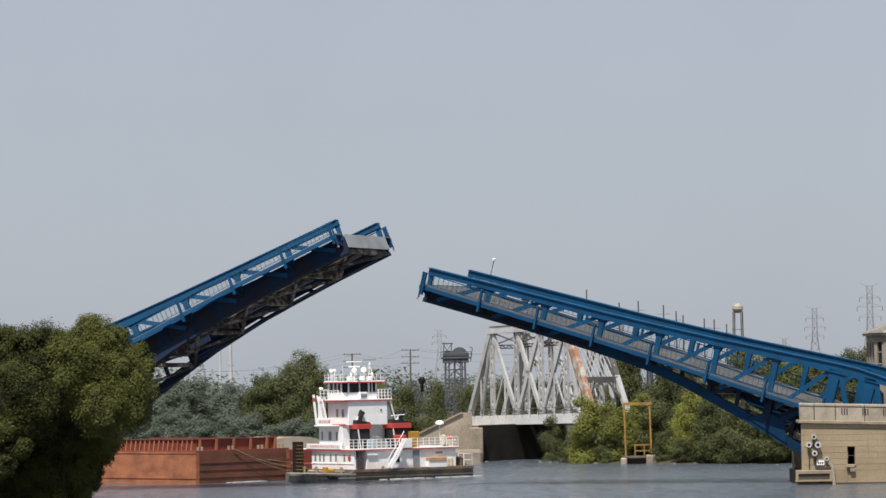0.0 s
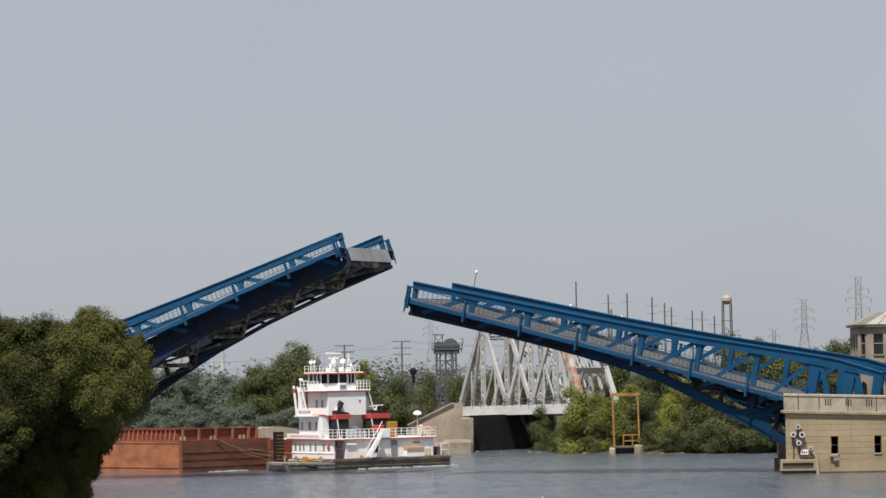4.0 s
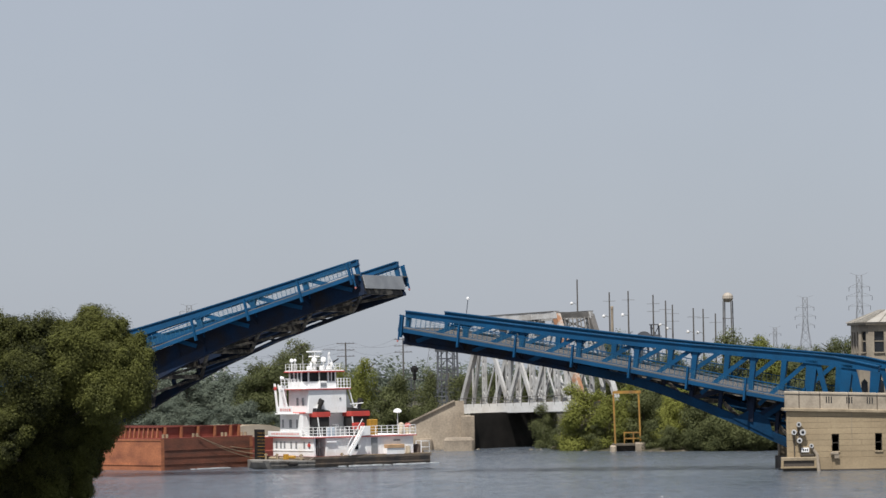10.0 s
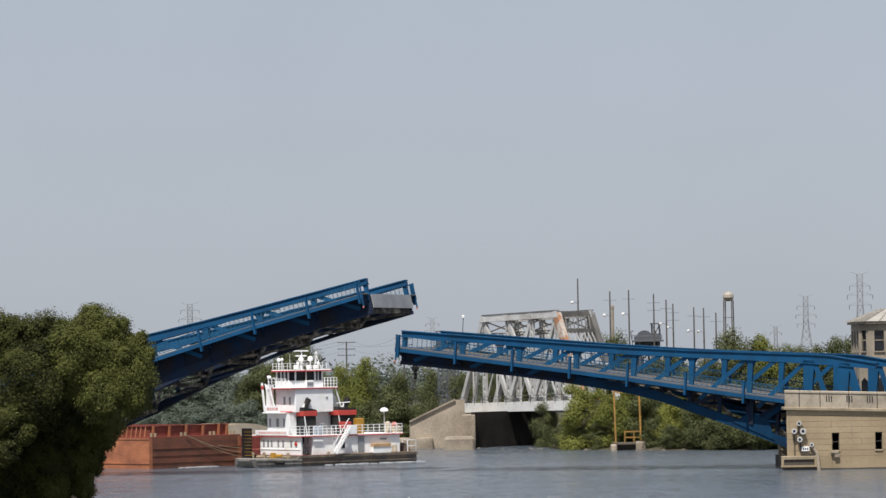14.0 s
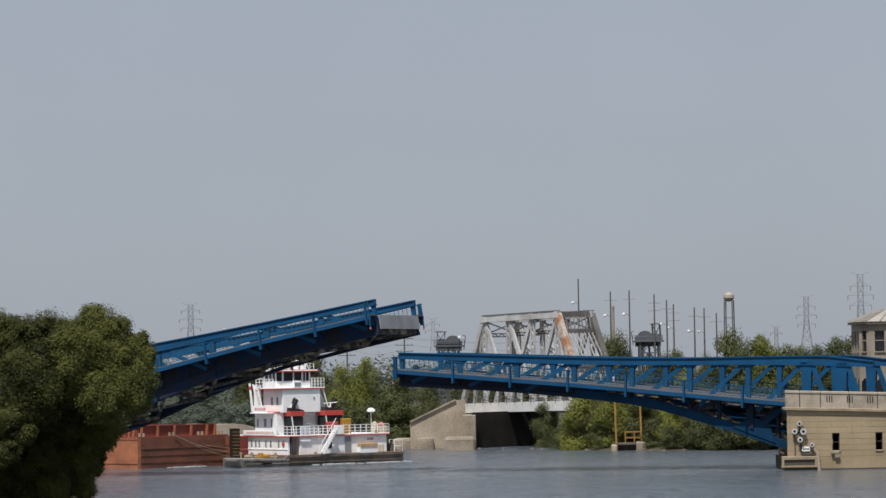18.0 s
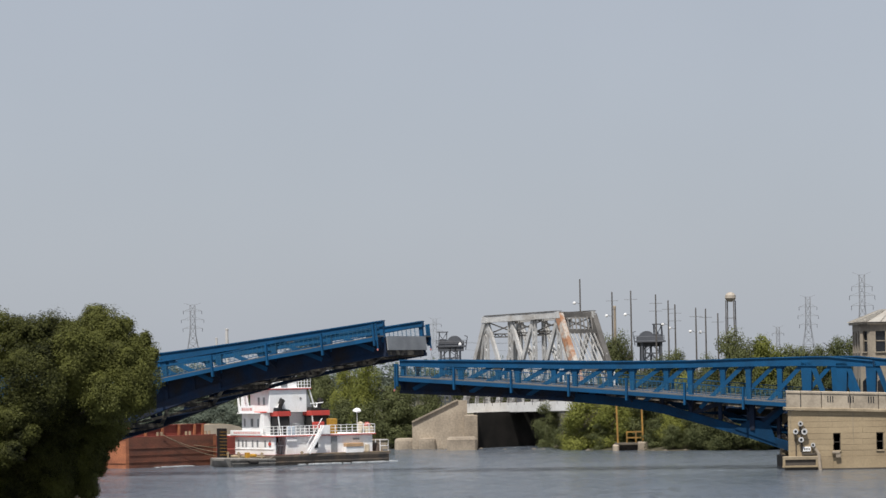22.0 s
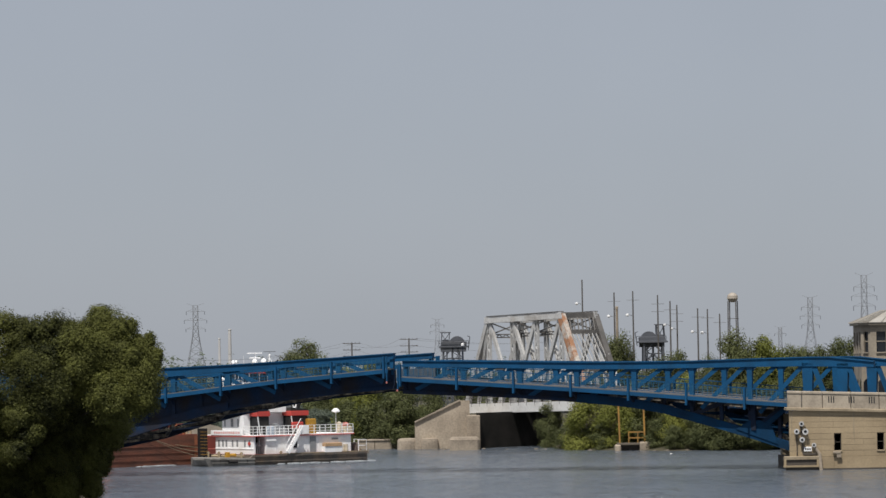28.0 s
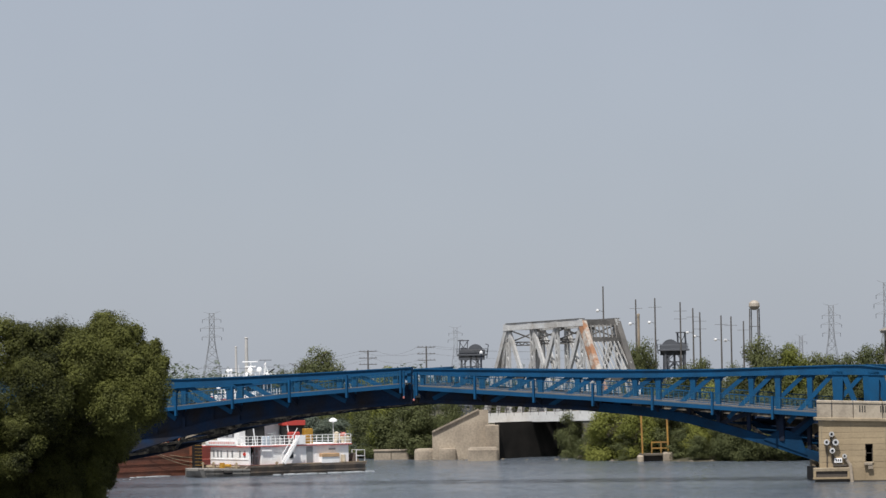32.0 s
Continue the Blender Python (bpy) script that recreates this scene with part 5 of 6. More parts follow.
    for i in range(60):
        s = i * 0.62
        part("sleeper", Mesh().beam(pt(s, 0.9, 0.02), pt(s, 4.1, 0.02), 0.24, 0.2), M["pole"], b)


def abutment():
    a = thing("railway_abutment", pose(0, 441, 0.11), "weathered concrete railway abutment with sloping wing wall", "abutment")
    a.scale = (1.05, 1.05, 1.05)
    part("wing_wall", Mesh().prism([(-4.6, 0, -2), (2.4, 0, -2), (2.4, 0, 6.0), (1.2, 0, 6.0), (-4.6, 0, 3.3)], (0, 1.2, 0)), M["concrete"], a)
    part("breast_wall", Mesh().slab(2.0, 3.7, -1.0, 1.4, -2, 4.1, 0.08), M["concrete"], a)
    part("footing", Mesh().slab(-0.2, 3.5, -9.5, -1.0, -2, 1.45, 0.25), M["concrete"], a)
    part("dark_wall", Mesh().prism([(3.7, 0, -2), (14, 14, -2), (14, 14, 4.4), (3.7, 0, 4.4)], (-0.5, 1.2, 0)), M["shaded_wall"], a, "wall under the railway span, coloured black for its shade")
    part("bridge_seat", Mesh().slab(1.4, 6.5, 5, 18, -2, 4.0, 0.1), M["concrete"], a)
    part("wing_cap", Mesh().beam((1.2, 0.5, 6.05), (-4.6, 0.5, 3.35), 1.5, 0.2), M["concrete"], a)
    far = thing("railway_abutment", pose(17.3, 427.4, -0.1), "overgrown concrete railway abutment", "abutment")
    far.scale = (1.05, 1.05, 1.05)
    part("breast_wall", Mesh().slab(0, 7, 2, 7, -2, 4.5, 0.1), M["concrete_dark"], far)
    part("sloped_wall", Mesh().prism([(-4.5, 6, -2), (0, 6, -2), (0, 6, 4.5), (-1, 6, 4.5)], (0, 1, 0)), M["concrete"], far)


def dolphins():
    for x0, x1, y in ((-7.2, -4.3, 441), (-4.0, -1.7, 440)):
        c, r = (x0 + x1) / 2, (x1 - x0) / 2
        d = thing("concrete_dolphin", pose(c, y + r * 0.6, 0), "rounded weathered concrete mooring block at the shore", "mooring block", "shore blocks")
        m = Mesh().lathe((0, 0, -2), [(r, 0), (r * 1.02, 2.0), (r * 1.0, 3.1), (r * 0.93, 3.4), (r * 0.6, 3.5)], 18)
        part("block", m.mapped(lambda v: (v[0], v[1] * 0.6, v[2])), M["concrete"], d)


def quay_wall():
    q = thing("quay_wall", pose(-9.2, 446, 0.0), "low weathered concrete quay wall at the shore", "wall")
    for x0, x1 in ((-3.4, -1.15), (-1.1, 1.2), (1.25, 3.2)):
        part("wall_block", Mesh().slab(x0, x1, 0, 1.0, -2.5, 1.15, 0.06), M["concrete"], q)
    part("coping", Mesh().slab(-3.5, 3.25, -0.12, 1.1, 1.15, 1.35, 0.05), M["concrete"], q)


def yellow_gate():
    g = thing("yellow_gantry", pose(22.8, 415, -0.05), "tall yellow steel gantry frame on a small dock", "gantry")
    g.scale = (1.03, 1.03, 1.03)
    for x in (-1.6, 1.45):
        part("post", Mesh().beam((x - 0.14, 0, 7.3), (x, 0, 0.9), 0.2, 0.2, (0, 1, 0)), M["gantry"], g)
    part("crossbeam", Mesh().beam((-1.75, 0, 7.2), (1.6, 0, 7.2), 0.32, 0.34), M["gantry"], g)
    part("rail", Mesh().beam((-0.5, 0, 2.3), (1.35, 0, 2.3), 0.12, 0.16).beam((-0.5, 0, 1.6), (1.35, 0, 1.6), 0.12, 0.16).beam((-0.5, 0, 0.9), (-0.5, 0, 2.4), 0.14, 0.14, (0, 1, 0)).beam((0.6, 0, 0.9), (0.6, 0, 2.4), 0.14, 0.14, (0, 1, 0)), M["gantry"], g)
    part("deck", Mesh().slab(-1.9, 1.9, -0.6, 2, 0.75, 0.98, 0.03), M["rock"], g)
    for x0, x1 in ((-2.2, -1.5), (0.8, 2.1)):
        part("block", Mesh().slab(x0, x1, -0.9, 1.5, -1.5, 1.1 if x0 > 0 else 0.8, 0.15), M["concrete"], g)
    # dark box put in as the shade beneath the dock deck
    part("shadow_gap", Mesh().box(-1.5, 0.8, 0.2, 1.5, -1, 0.75), M["concrete_dark"], g)


rail_bridge()
abutment()
dolphins()
quay_wall()
yellow_gate()


# ---- trees ----
CROWNS = {}


def crown_set(kind, mat, count, size, n=3):
    CROWNS[kind] = []
    for i in range(n):
        seed = 10 * i + len(kind)
        CROWNS[kind].append((leaves("crown", crown_blobs(10, 8.5, seed, 0.04 if kind in ("light", "low", "far") else 0.12, 22), count, size, mat, seed, jitter=0.25 if kind == "far" else 0.42), trunk_mesh(10, 8.5, seed).data("trunk", M["bark"])))


crown_set("light", M["leaf_light"], 17000, 0.15)
crown_set("mid", M["leaf_mid"], 16000, 0.15, 4)
crown_set("low", M["leaf_mid"], 9500, 0.19, 3)
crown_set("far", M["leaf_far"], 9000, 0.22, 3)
TREE_LABEL = dict(light="light green leafy bank tree in sunlight", mid="dense dark green tree on the river bank", low="low dark green bank shrub", far="tree on the distant bank, leaves tinted pale for haze")
GROUND_Z = lambda x, y: max(-0.2, min(1.8, 0.1 + land(x, y) * 0.14))


def tree(kind, x, y, h, w, turn=0.0, k=None):
    """h: the height of its top above the water, before it is shifted to fit the camera's view."""
    h += view_lift(x)
    back = y + shore(x) - 405 if 400 < y < 425 and x > -4 else max(y, shore(x) + 1.5)
    x, w, h, y = x * back / y, w * back / y, 10.4 - (10.4 - h) * back / y, back
    z = GROUND_Z(x, y)
    t = thing("tree" if kind != "low" else "shrub", Matrix.Translation((x, y, z)) @ Matrix.Rotation(turn, 4, "Z") @ Matrix.Diagonal((w / 8.5, w / 8.5, (h - z) / 10, 1)), TREE_LABEL[kind], "tree" if kind != "low" else "shrub", "bank trees")
    crown, trunk = CROWNS[kind][(k if k is not None else int(abs(x * 7 + y))) % len(CROWNS[kind])]
    part("trunk", trunk, None, t)
    part("crown", crown, None, t)
    return t


def near_trees():
    sets = (
        ("olive willow tree leaning over the water", (-32.2, 268), [(-27.9, 268, 12.2, 2.4, 2.2, 2.4), (-28.9, 264, 3.6, 1.8, 2.0, 2.4), (-24.9, 268, 10.7, 1.5, 1.6, 2.0), (-25.0, 266, 8.6, 1.75, 2, 2.6), (-27.6, 265, 5.4, 1.9, 2.2, 2.2), (-29.8, 264, 2.6, 1.8, 2, 2.4), (-29.5, 266, 10.3, 2.6, 2.8, 3), (-28.6, 262.5, 0.6, 0.9, 1.2, 1.3), (-30.9, 262, 0.3, 1.5, 2.0, 1.9), (-26.3, 266, 10.6, 1.6, 1.8, 1.8), (-27.2, 264, 7.6, 1.8, 1.9, 1.9)]),
        ("broad olive bank tree in full leaf", (-33.5, 267), [(-32.6, 270, 12.2, 2.4, 2.4, 2.2), (-34.4, 269, 11.9, 1.8, 2.6, 2.0), (-33.0, 265, 8.4, 3.0, 3, 3.2), (-31.0, 263, 6.0, 2.6, 2.6, 2.8), (-34.5, 263, 4.8, 2.8, 3, 3.0), (-31.8, 262, 2.8, 2.4, 2.4, 2.6), (-33.8, 263, 0.6, 2.4, 2.5, 2.4), (-34.2, 262.5, -0.4, 3.0, 2, 1.6), (-31.4, 262.2, -0.5, 1.3, 1.5, 1.2), (-30.4, 268.5, 12.0, 1.5, 1.6, 1.7), (-33.3, 254, 6.0, 1.3, 1.2, 1.2), (-32.4, 254, 4.8, 1.1, 1.0, 0.9), (-33.6, 253, 3.4, 1.2, 1.1, 1.0)]),
        ("broad olive bank tree in full leaf", (-39.5, 266), [(-37.0, 269, 11.9, 2.8, 2.6, 2.5), (-39.5, 266, 9.2, 3.5, 3, 4), (-40, 264, 4.2, 3.6, 3, 3.6), (-36.6, 262, 3.5, 2.4, 2.4, 3.0), (-38.0, 263, 0.8, 3, 2.5, 2.6), (-38.4, 262.5, -0.5, 3.4, 2.2, 1.8), (-43, 266, 8, 3, 3, 4)]),
    )
    for i, (label, foot, blobs) in enumerate(sets):
        x, y = foot
        z = GROUND_Z(x, y)
        t = thing("tree", pose(x, y, z), label, "tree", "near bank trees")
        # clumps slid along the sight lines, upper ones nearer, to shade the lower
        lean = lambda c: 3.0 if c < 6.5 else -5.0
        local = [(a * (b + lean(c)) / b - x, b + lean(c) - y, c - z + view_lift(a), rx, ry, rz) for a, b, c, rx, ry, rz in blobs]
        # satellite clumps roughen the outline
        rng = random.Random(30 + i)
        extra = []
        for bx, by, bz, rx, ry, rz in local:
            for _ in range(7):
                a, e = rng.uniform(0, 6.28), rng.uniform(-0.9, 1.3)
                s = rng.uniform(0.25, 0.42)
                extra.append((bx + rx * 0.85 * math.cos(a) * math.cos(e), by + ry * 0.85 * math.sin(a) * math.cos(e), max(0.5, bz + rz * 0.85 * math.sin(e)), rx * s, ry * s, rz * s * 0.9))
        part("crown", leaves("crown", local + extra, 370000 if i < 2 else 230000, 0.09, M["leaf_near"], 77 + i, jitter=0.5), None, t)
        m = Mesh()
        for bx, by, bz, rx, ry, rz in local:
            fork = (bx * 0.25, by * 0.25 + 1.6, bz * 0.78)
            m.tube((0, 1.2, -0.4), fork, 0.22, 0.13, 7)
            m.tube(fork, (bx, by, bz), 0.13, 0.05, 7)
        part("trunk", m, M["bark"], t)


near_trees()
for kind, x, y, h, w in (
        # the next five stand out of view, added to shade the near trees
        ("mid", -48, 264, 17, 11), ("mid", -45, 254, 16, 10), ("mid", -40.5, 243, 15, 10), ("mid", -47, 240, 17, 11), ("mid", -56, 268, 18, 12),
        ("light", 16.0, 404.5, 8.3, 7.0), ("light", 22.8, 407.6, 8.6, 6.0), ("light", 19.2, 405.5, 7.4, 6.0), ("mid", 12.4, 417, 5.8, 4.5),
        ("mid", 24.2, 408, 8.0, 6.5), ("light", 27.8, 407, 7.2, 5.2), ("mid", 31.0, 407, 8.2, 6.5), ("mid", 35.4, 408, 8.4, 7), ("low", 33.2, 406, 4.6, 5),
        ("light", 29.6, 411, 9.2, 6), ("mid", 39.6, 408, 8.0, 7), ("low", 26.2, 406, 4.2, 4.5), ("low", 37.8, 406, 4.4, 5), ("mid", 44.0, 409, 9, 7),
        ("mid", 49, 411, 9.5, 8), ("mid", 55, 412, 10, 8), ("low", 21.8, 407, 4.0, 4), ("low", 42, 406, 4.2, 5),
        ("mid", 21.8, 450, 14.4, 6.5), ("mid", 38.2, 440, 13.0, 7), ("mid", 41.6, 441, 14.7, 7.5), ("mid", 34.6, 440, 11.8, 6), ("mid", 47.4, 446, 13.2, 6.5),
        ("mid", 38.2, 443, 15.2, 8), ("light", 42.4, 440, 14.2, 7), ("mid", 46.2, 446, 13.4, 8), ("mid", 50, 446, 13.4, 7), ("mid", 54.5, 446, 14.6, 8), ("mid", 31.0, 447, 12.8, 7), ("mid", 23.6, 449, 14.9, 6),
        ("mid", 52.0, 441, 14.4, 7), ("mid", 56.8, 443, 15, 8), ("mid", 28.4, 446, 11.6, 6), ("mid", 25.4, 430, 9.8, 7), ("mid", 31.5, 428, 10.2, 7), ("mid", 45, 430, 11.5, 8),
        ("low", -8.2, 412, 2.6, 4.5), ("low", -5.6, 411.5, 2.2, 4), ("low", -11.5, 418, 3.4, 5), ("low", -4.8, 414, 3.0, 3.6), ("low", -10.4, 416, 6.4, 6.5), ("low", -6.6, 417, 6.8, 6.0), ("low", -3.4, 419, 5.6, 4.5), ("low", -13.6, 428, 6.2, 6),
        ("light", -10.8, 446, 11.7, 6.0), ("light", -14.4, 462, 10.6, 5.5), ("mid", -6.4, 450, 9.6, 6.0), ("mid", -2.2, 447, 10.2, 4.8), ("mid", -17.5, 474, 9.4, 6), ("low", -7.5, 436, 8.0, 6),
        ("mid", -23.0, 520, 14.9, 9.8), ("mid", -26.6, 517, 11.2, 8.5), ("mid", -29.2, 515, 9.6, 8.5), ("mid", -24.2, 515, 13.2, 9), ("mid", -27.2, 521, 10.6, 8), ("mid", -20.6, 519, 12.4, 8), ("mid", -29.6, 527, 11.4, 7), ("mid", -21.6, 512, 10.6, 7), ("low", -24, 508, 8.0, 7),
        ("low", -19.5, 494, 7.2, 6), ("mid", 2.6, 470, 9.6, 6), ("mid", 7.5, 480, 10, 7), ("mid", 13, 490, 10.4, 7)):
    tree(kind, x, y, h, w, (x * 1.7 + y) % 6.28)
rng = random.Random(21)
for i in range(21):
    x = 14.6 + i * 2.2 + rng.uniform(-0.6, 0.6)
    if abs(x - 22.2) > 2.2:
        tree("low", x, 405.6 + 2.5 * math.sin(x * 0.21) + 1.2 * math.sin(x * 0.63) + rng.uniform(-0.6, 1.2), rng.uniform(2.2, 4.4), rng.uniform(3.0, 4.4), rng.uniform(0, 6), i)
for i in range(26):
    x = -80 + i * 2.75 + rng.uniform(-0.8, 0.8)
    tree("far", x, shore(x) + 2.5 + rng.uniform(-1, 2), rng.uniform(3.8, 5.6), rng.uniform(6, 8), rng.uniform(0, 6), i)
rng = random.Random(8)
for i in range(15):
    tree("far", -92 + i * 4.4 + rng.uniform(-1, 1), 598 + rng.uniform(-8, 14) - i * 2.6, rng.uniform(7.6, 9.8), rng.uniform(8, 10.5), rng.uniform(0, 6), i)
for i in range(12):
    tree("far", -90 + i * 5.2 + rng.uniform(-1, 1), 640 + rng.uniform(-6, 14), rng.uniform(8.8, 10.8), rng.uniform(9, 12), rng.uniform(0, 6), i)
woods = [(x, 900 + 130 * math.sin(x * 0.02) + random.Random(int(x * 3)).uniform(0, 120), 3 + view_lift(x) + random.Random(int(x)).uniform(0, 2), 8, 6, 6 + random.Random(int(x * 7)).uniform(0, 3)) for x in range(-160, 180, 5)]
tagged(part("far_woods", leaves("far_woods", woods, 70000, 0.65, M["leaf_far"], 5), None), "belt of distant woods, leaves tinted pale for haze", "woods", kind="stuff")
# rocks along the far shore
rocks = Mesh()
rng = random.Random(3)
for i in range(190):
    x = rng.uniform(-9, 62)
    r = rng.uniform(0.12, 0.5) * rng.uniform(0.5, 1)
    y = shore(x) - 0.8 + 2.5 * math.sin(x * 0.21) + 1.2 * math.sin(x * 0.63) + rng.uniform(-0.8, 1.2)
    rocks.lathe((x, y, -0.2), [(r * 0.8, 0), (r * rng.uniform(0.8, 1.1), r * 0.4), (r * rng.uniform(0.3, 0.6), r * rng.uniform(0.7, 1.0)), (0.03, r * 1.0)], 6)
tagged(part("shore_rocks", rocks, M["rock"]), "pale rocks along the far waterline", "rocks", kind="stuff")


# ---- distance: poles, towers, pylons ----
def lit_pole(x, y, top, arms, lamp_side):
    p = thing("utility_pole", pose(x, y, 0), "tall dark wooden pole with lamp and crossarms", "pole", "poles beyond the bridge")
    top += view_lift(x)
    part("shaft", Mesh().tube((0, 0, 0), (0, 0, top), 0.19, 0.1, 8), M["pole"], p)
    for i in range(arms):
        part("crossarm", Mesh().beam((-1.0, 0, top - 1.4 - i * 1.2), (1.0, 0, top - 1.4 - i * 1.2), 0.09, 0.08), M["pylon"], p)
    if lamp_side:
        part("lamp_arm", Mesh().tube((0, 0, top - 3.9), (lamp_side * 0.85, 0, top - 3.6), 0.035, n=6), M["pole"], p)
        part("lamp", Mesh().lathe((lamp_side * 0.9, 0, top - 3.95), [(0.1, 0), (0.27, 0.12), (0.25, 0.34), (0.08, 0.44)]), M["lamp"], p, "white lamp globe")


for x, y, top, arms, side in ((21.0, 520, 24.1, 0, -1), (26.0, 520, 22.1, 1, -1), (28.95, 520, 22.3, 1, -1), (32.84, 520, 21.7, 2, 0), (34.85, 521, 20.8, 1, -1), (36.05, 523, 20.2, 2, -1), (39.4, 524, 19.7, 1, -1), (41.1, 526, 19.6, 1, -1), (43.2, 528, 18.9, 1, 0)):
    lit_pole(x, y, top, arms, side)


def power_pole(x, y, top):
    p = thing("power_pole", pose(x, y, 0), "dark wooden power pole with three crossarms", "pole", "power poles")
    top += view_lift(x)
    part("shaft", Mesh().tube((0, 0, 0), (0, 0, top), 0.16, 0.1, 8), M["pole"], p)
    for z in (0.15, 1.1, 2.0):
        arm = part("crossarm", Mesh().beam((-1.3, 0, top - z), (1.3, 0, top - z), 0.1, 0.09), M["pole"], p)
        for k in (-1.1, -0.55, 0.55, 1.1):
            part("insulator", Mesh().tube((k, 0, top - z), (k, 0, top - z + 0.18), 0.035, n=6), M["pole"], arm)


for x, y, top in ((-14.2, 480, 13.9), (-5.9, 480, 14.5), (0.6, 500, 9.5), (3.6, 505, 9.0)):
    power_pole(x, y, top)


def wires(pts, r=0.035, sag=1.0):
    m = Mesh()
    for a, b in zip(pts, pts[1:]):
        a, b = Vector(a), Vector(b)
        prev = a
        for i in range(1, 9):
            t = i / 8
            q = a.lerp(b, t) - Vector((0, 0, sag * 4 * t * (1 - t)))
            m.tube(prev, q, r, n=4, caps=False)
            prev = q
    return m


cables = thing("overhead_cables", pose(0, 0, 0.8), "thin sagging overhead power cables", "cables")
for dz, dx in ((0.0, -1.1), (0.0, 1.1), (-1.1, 0.8)):
    part("cable", wires([(-40 + dx, 490, 12 + dz), (-14.2 + dx, 480, 13.9 + dz), (-5.9 + dx, 480, 14.4 + dz), (24 + dx, 500, 14.5 + dz)], 0.011), M["pole"], cables)


def substation_frame():
    """Grey pipe frames of an electrical yard by the railway."""
    f = thing("substation_frame", pose(-3.4, 463, 0.2), "grey steel pipe frames of a small electrical yard", "frame")
    f.scale = (1.05, 1.05, 1.05)
    for x in (-3.6, -1.2, 1.2, 3.4):
        part("post", Mesh().tube((x, 0, 0), (x, 0, 9.0), 0.07, n=8), M["far_steel"], f)
    for z, a, b_ in ((6.3, -3.8, 3.6), (7.4, -3.8, 3.6), (8.6, -1.6, 3.6)):
        part("crossbar", Mesh().tube((a, 0, z), (b_, 0, z), 0.055, n=8), M["far_steel"], f)
    for i in range(7):
        x = -3.2 + i
        part("insulator", Mesh().lathe((x, 0, 7.48), [(0.06, 0), (0.14, 0.1), (0.07, 0.2), (0.14, 0.3), (0.06, 0.45)], 8), M["far_steel"], f)
    s = thing("railway_signal", pose(-4.15, 461, 0.2), "black railway signal head on a steel mast", "signal")
    s.scale = (1.05, 1.05, 1.05)
    part("mast", Mesh().tube((0, 0, 0), (0, 0, 9.0), 0.08, n=8), M["pole"], s)
    part("backplate", Mesh().tube((0, 0.05, 10.0), (0, -0.05, 10.0), 0.5, n=16), M["black"], s)
    part("head", Mesh().slab(-0.22, 0.22, -0.25, 0.1, 8.6, 10.3, 0.08), M["black"], s)
    for z in (8.9, 9.45, 10.0):
        part("visor", Mesh().tube((0, -0.25, z), (0, -0.5, z), 0.14, n=10), M["black"], s)


substation_frame()


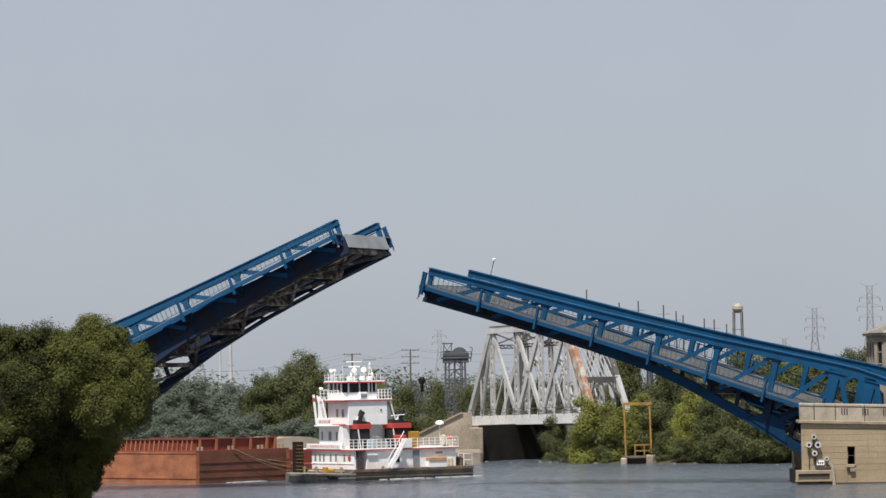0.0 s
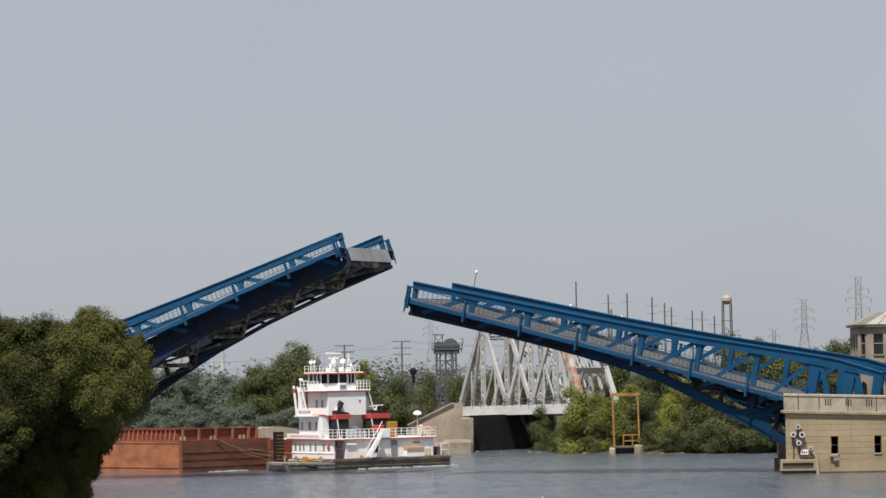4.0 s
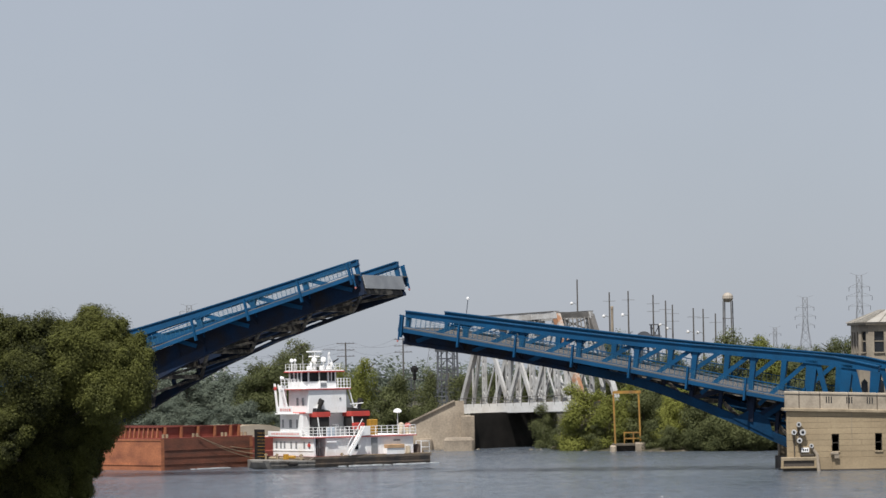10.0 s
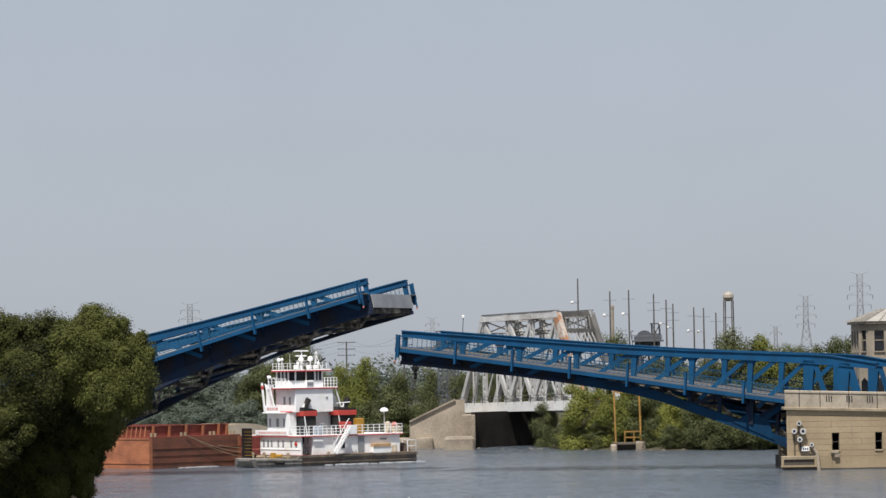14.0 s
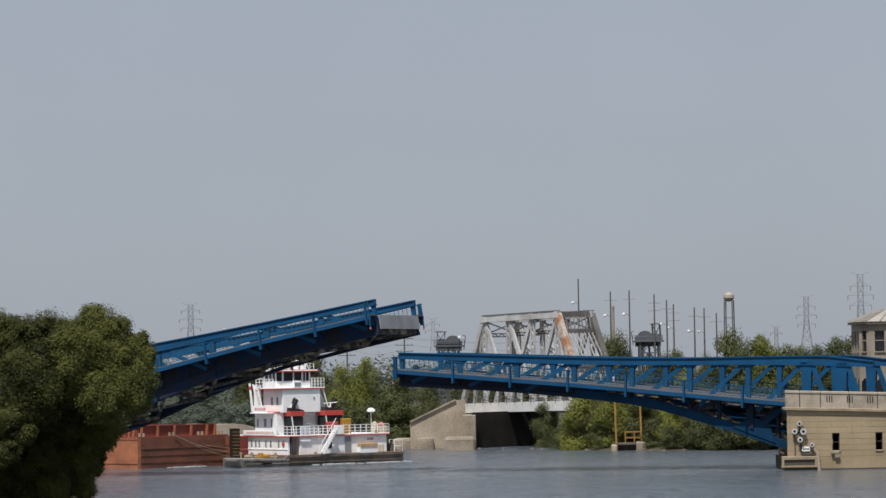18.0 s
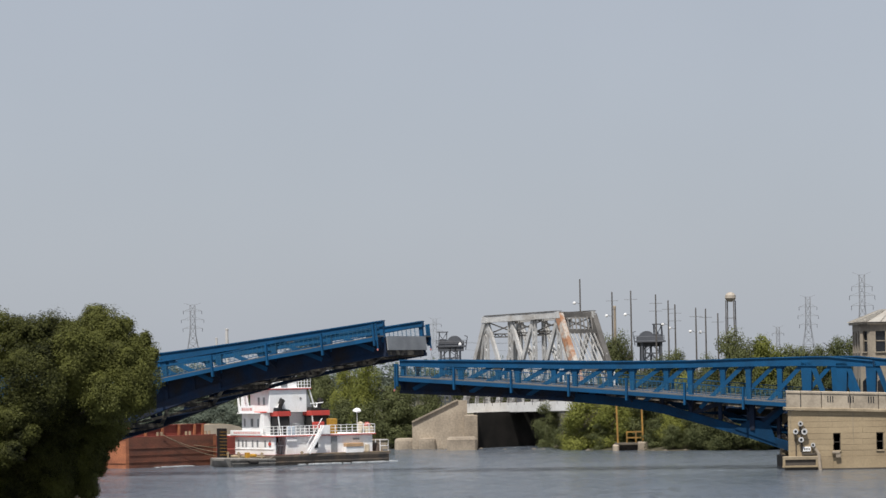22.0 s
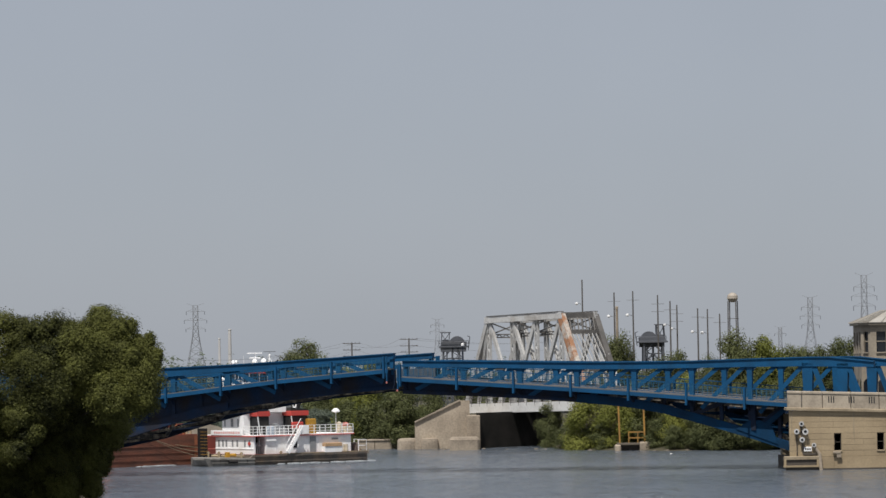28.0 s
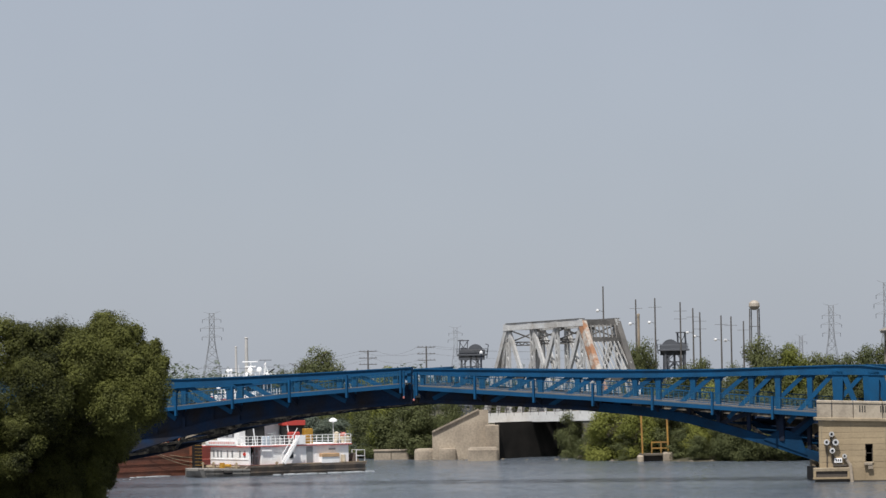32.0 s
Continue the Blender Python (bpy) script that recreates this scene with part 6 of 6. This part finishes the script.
def rail_lift_tower(x, y, base, top, turn=0):
    """Machinery tower of a far vertical-lift bridge with its sheave."""
    t = thing("lift_bridge_tower", pose(x, y, 0, 0, 0, turn), "dark steel lift bridge tower with round sheave", "tower", "lift bridge towers")
    S, p = M["far_steel"], base + 2.5
    for k in (-1, 1):
        for j in (-1, 1):
            part("leg", Mesh().beam((2.3 * k, 2.5 * j, 0), (2.0 * k, 2.2 * j, p), 0.42, 0.42, (0, 1, 0)), S, t)
    part("ladder_tower", Mesh().lace((0.5, -2.5, 0), (0.5, -2.5, p), 0.2, 1.1, (1, 0, 0), 0.9, 0.14), S, t)
    for i in range(6):
        z0, z1 = p - (i + 1) * 2.3, p - i * 2.3
        for j in (-2.3, 2.3):
            part("brace", Mesh().beam((-2.1, j, z0), (0.0, j, z1), 0.17, 0.17).beam((2.1, j, z0), (0.0, j, z1), 0.17, 0.17), S, t)
            part("strut", Mesh().beam((-2.1, j, z0), (2.1, j, z0), 0.24, 0.24), S, t)
    part("platform", Mesh().slab(-3.0, 3.3, -2.8, 2.8, p, p + 0.35, 0.05), S, t)
    part("girder", Mesh().slab(-2.6, 2.8, -2.6, -2.3, p - 0.9, p, 0.03), S, t)
    part("machinery_house", Mesh().slab(-2.5, 2.9, -2.3, 2.3, p + 0.35, p + 1.25, 0.06), S, t)
    for xx in (-1.3, -0.2, 1.4):
        part("inner_leg", Mesh().beam((xx, -2.2, 0), (xx, -2.2, p), 0.3, 0.3, (0, 1, 0)), S, t)
    part("sheave", Mesh().tube((0.9, -1.2, p + 0.7), (0.9, 1.2, p + 0.7), 1.7, n=22), S, t, "large round sheave wheel")
    part("bearing_stand", Mesh().prism([(0.1, -1.5, p + 0.3), (1.7, -1.5, p + 0.3), (1.1, -1.5, p + 1.3), (0.7, -1.5, p + 1.3)], (0, 0.25, 0)), S, t)
    m = Mesh()
    for k in (-2.5, -0.8):
        for j in (-1.4, 1.4):
            m.beam((k, j, p + 0.3), (k * 0.9, j, top), 0.2, 0.2, (0, 1, 0))
    m.beam((-2.5, -1.4, p + 0.4), (-0.8, -1.4, top - 0.4), 0.14, 0.14).beam((-0.8, -1.4, p + 0.4), (-2.4, -1.4, top - 0.4), 0.14, 0.14)
    m.beam((-2.45, -1.4, p + 0.6), (-2.45, 1.4, p + 0.6), 0.16, 0.16)
    part("machinery_frame", m, S, t)
    part("frame_roof", Mesh().slab(-2.7, -0.4, -1.7, 1.7, top - 0.2, top, 0.04), S, t)
    part("motor", Mesh().slab(-2.2, -0.9, -1.0, 1.0, p + 0.35, p + 1.7, 0.1), S, t)
    for xx in (-3.0, -1.0, 1.2, 3.3):
        part("rail_post", Mesh().beam((xx, -2.75, p + 0.3), (xx, -2.75, p + 1.45), 0.1, 0.1, (0, 1, 0)), S, t)
    part("handrail", Mesh().beam((-3.0, -2.75, p + 1.4), (3.3, -2.75, p + 1.4), 0.1, 0.1).beam((-3.0, -2.75, p + 0.9), (3.3, -2.75, p + 0.9), 0.08, 0.08), S, t)
    part("davit", Mesh().tube((3.2, -2.6, p - 0.6), (3.6, -2.6, p + 2.2), 0.1, n=6).tube((3.6, -2.6, p + 2.2), (3.0, -2.6, p + 2.4), 0.1, n=6), S, t)


rail_lift_tower(0.7, 700, 12.8, 18.6)
rail_lift_tower(43.0, 700, 13.1, 19.5, 180)


def pylon(x, y, top, w, arms, r=0.3):
    p = thing("power_pylon", pose(x, y, view_lift(x)), "tall galvanised lattice transmission pylon", "pylon", "pylons")
    half = lambda z: w * (0.16 + 0.84 * max(0.0, 1 - z / (top * 0.72)) ** 1.2) if z < top * 0.72 else w * 0.16
    zs = [-3.0] + [top * k / 12 for k in range(1, 13)]
    for a, b in ((1, 1), (1, -1), (-1, 1), (-1, -1)):
        leg = Mesh()
        for z0, z1 in zip(zs, zs[1:]):
            leg.beam((a * half(z0), b * half(z0), z0), (a * half(z1), b * half(z1), z1), r, r)
        part("leg", leg, M["pylon"], p)
    for b in (1, -1):
        lace = Mesh()
        for z0, z1 in zip(zs, zs[1:]):
            lace.beam((-half(z0), b * half(z0), z0), (half(z1), b * half(z1), z1), r * 0.6, r * 0.6).beam((half(z0), b * half(z0), z0), (-half(z1), b * half(z1), z1), r * 0.6, r * 0.6)
            lace.beam((-half(z1), b * half(z1), z1), (half(z1), b * half(z1), z1), r * 0.6, r * 0.6)
        part("lacing", lace, M["pylon"], p)
    for z, reach in arms:
        arm = part("crossarm", Mesh().beam((-reach, 0, z), (reach, 0, z), r * 0.8, r * 0.8).beam((-reach, 0, z), (0, 0, z + top * 0.035), r * 0.6, r * 0.6).beam((reach, 0, z), (0, 0, z + top * 0.035), r * 0.6, r * 0.6), M["pylon"], p)
        for k in (-1, 1):
            part("insulator", Mesh().tube((k * reach, 0, z), (k * reach, 0, z - top * 0.035), r * 0.7, n=6), M["far_steel"], arm)
    for k in (-1, 1):
        part("peak", Mesh().beam((k * w * 0.16, 0, top), (k * w * 0.55, 0, top * 1.02), r * 0.7, r * 0.7), M["pylon"], p)


pylon(137.9, 1100, 41.5, 5.5, ((37.6, 3.4), (34.6, 4.2), (31.3, 3.6)), 0.13)
pylon(163.4, 1500, 43.0, 6.5, ((38.5, 4.0), (34.5, 4.6), (30.5, 4.0)), 0.16)
pylon(149.6, 1500, 29.4, 4.5, ((26.5, 2.6),), 0.15)
pylon(-99.5, 1300, 35.4, 6, ((33.0, 3.6), (29.6, 4.4), (26.2, 3.8)), 0.15)
pylon(-5.4, 1500, 33.0, 5, ((30.5, 3.0), (27.5, 3.4)), 0.15)


def water_tower(x, y):
    w = thing("water_tower", pose(x, y, view_lift(x)), "pale globe water tower on steel legs", "water tower")
    part("tank", Mesh().lathe((0, 0, 28.0), [(0.3, 0.4), (1.0, 0.6), (1.5, 1.4), (1.4, 2.2), (0.8, 2.85), (0.1, 3.05)]), M["tank"], w)
    for a in range(4):
        c, s = math.cos(a * math.pi / 2 + 0.5), math.sin(a * math.pi / 2 + 0.5)
        part("leg", Mesh().tube((1.9 * c, 1.9 * s, 0), (1.5 * c, 1.5 * s, 28.8), 0.2, 0.17, 6), M["pole"], w)
    for z in (8, 16, 24):
        for k in (-0.9, 0.9):
            part("ring_brace", Mesh().beam((-1.5, k, z), (1.5, k, z), 0.12, 0.12), M["pole"], w)


water_tower(77.1, 900)


def chimney(x, y, top, r, mat="chimney", label="pale slender industrial chimney"):
    c = thing("chimney", pose(x, y, 0), label, "chimney", "chimneys")
    top += view_lift(x)
    part("shaft", Mesh().lathe((0, 0, 0), [(r * 1.3, 0), (r, top * 0.7), (r * 0.85, top), (r * 0.6, top)], 12), M[mat], c)
    part("rim", Mesh().lathe((0, 0, top - 0.6), [(r * 0.88, 0), (r * 1.0, 0.1), (r * 1.0, 0.5), (r * 0.8, 0.62)], 12), M[mat], c)


chimney(-97.2, 1400, 23.6, 0.5)
chimney(-92.8, 1400, 27.4, 0.72)
chimney(27.4, 540, 20.3, 0.24, "concrete", "slender weathered concrete chimney stack")


# ---- movement ----
def motions():
    # each leaf turns about an axle set below its deck
    swing = lambda at, drop, a: pose(*at, 0, 0, -CROSS) @ pose(0, 0, -drop) @ pose(0, 0, 0, 0, a, 0) @ pose(0, 0, drop)
    walk(leaf_r, [(t, swing(PIVOT_R, 1.19, a)) for t, a in (
        (0, 14.35), (1, 13.6), (2, 12.88), (3, 12.1), (6, 9.86), (7, 9.09), (8, 8.36), (9, 7.63), (10, 6.9), (11, 6.2), (12, 5.46), (13, 4.73), (14, 3.99), (17, 1.74), (18, 0.98), (18.6, 0.58), (19.2, 0.22), (19.8, 0.03), (20.5, 0.0), (32, 0.0))])
    walk(leaf_l, [(t, swing(PIVOT_L, 1.9, -a)) for t, a in (
        (0, 22.36), (1, 21.61), (2, 20.82), (3, 19.95), (6, 17.65), (7, 16.84), (8, 16.02), (9, 15.26), (10, 14.53), (11, 13.77), (12, 13.03), (13, 12.28), (14, 11.52), (17, 9.19), (18, 8.44), (19, 7.71), (20, 6.95),
        (21, 6.18), (22, 5.42), (23, 4.65), (24, 3.91), (25, 3.17), (27.5, 1.18), (28.5, 0.44), (29.1, 0.06), (29.6, 0.0), (32, 0.0))])
    # the tow slides left and slowly away
    drift = ((0, 4.7, -5.0), (3, 3.65, -4.0), (6, 2.6, -2.8), (9, 1.5, -1.6), (13, 0.0, 0.0), (18, -1.75, 3.2), (22, -3.4, 5.8), (25, -4.65, 7.8), (28, -5.9, 9.8), (30, -6.7, 11.0), (32, -7.7, 12.2))
    walk(boat, [(t, BOAT_AT(x, 368.0 + y)) for t, x, y in drift])
    walk(barge, [(t, BARGE_AT(x * 0.97, y)) for t, x, y in drift])
    walk(cover, [(t, COVER_AT(x * 1.14, y)) for t, x, y in drift])


motions()
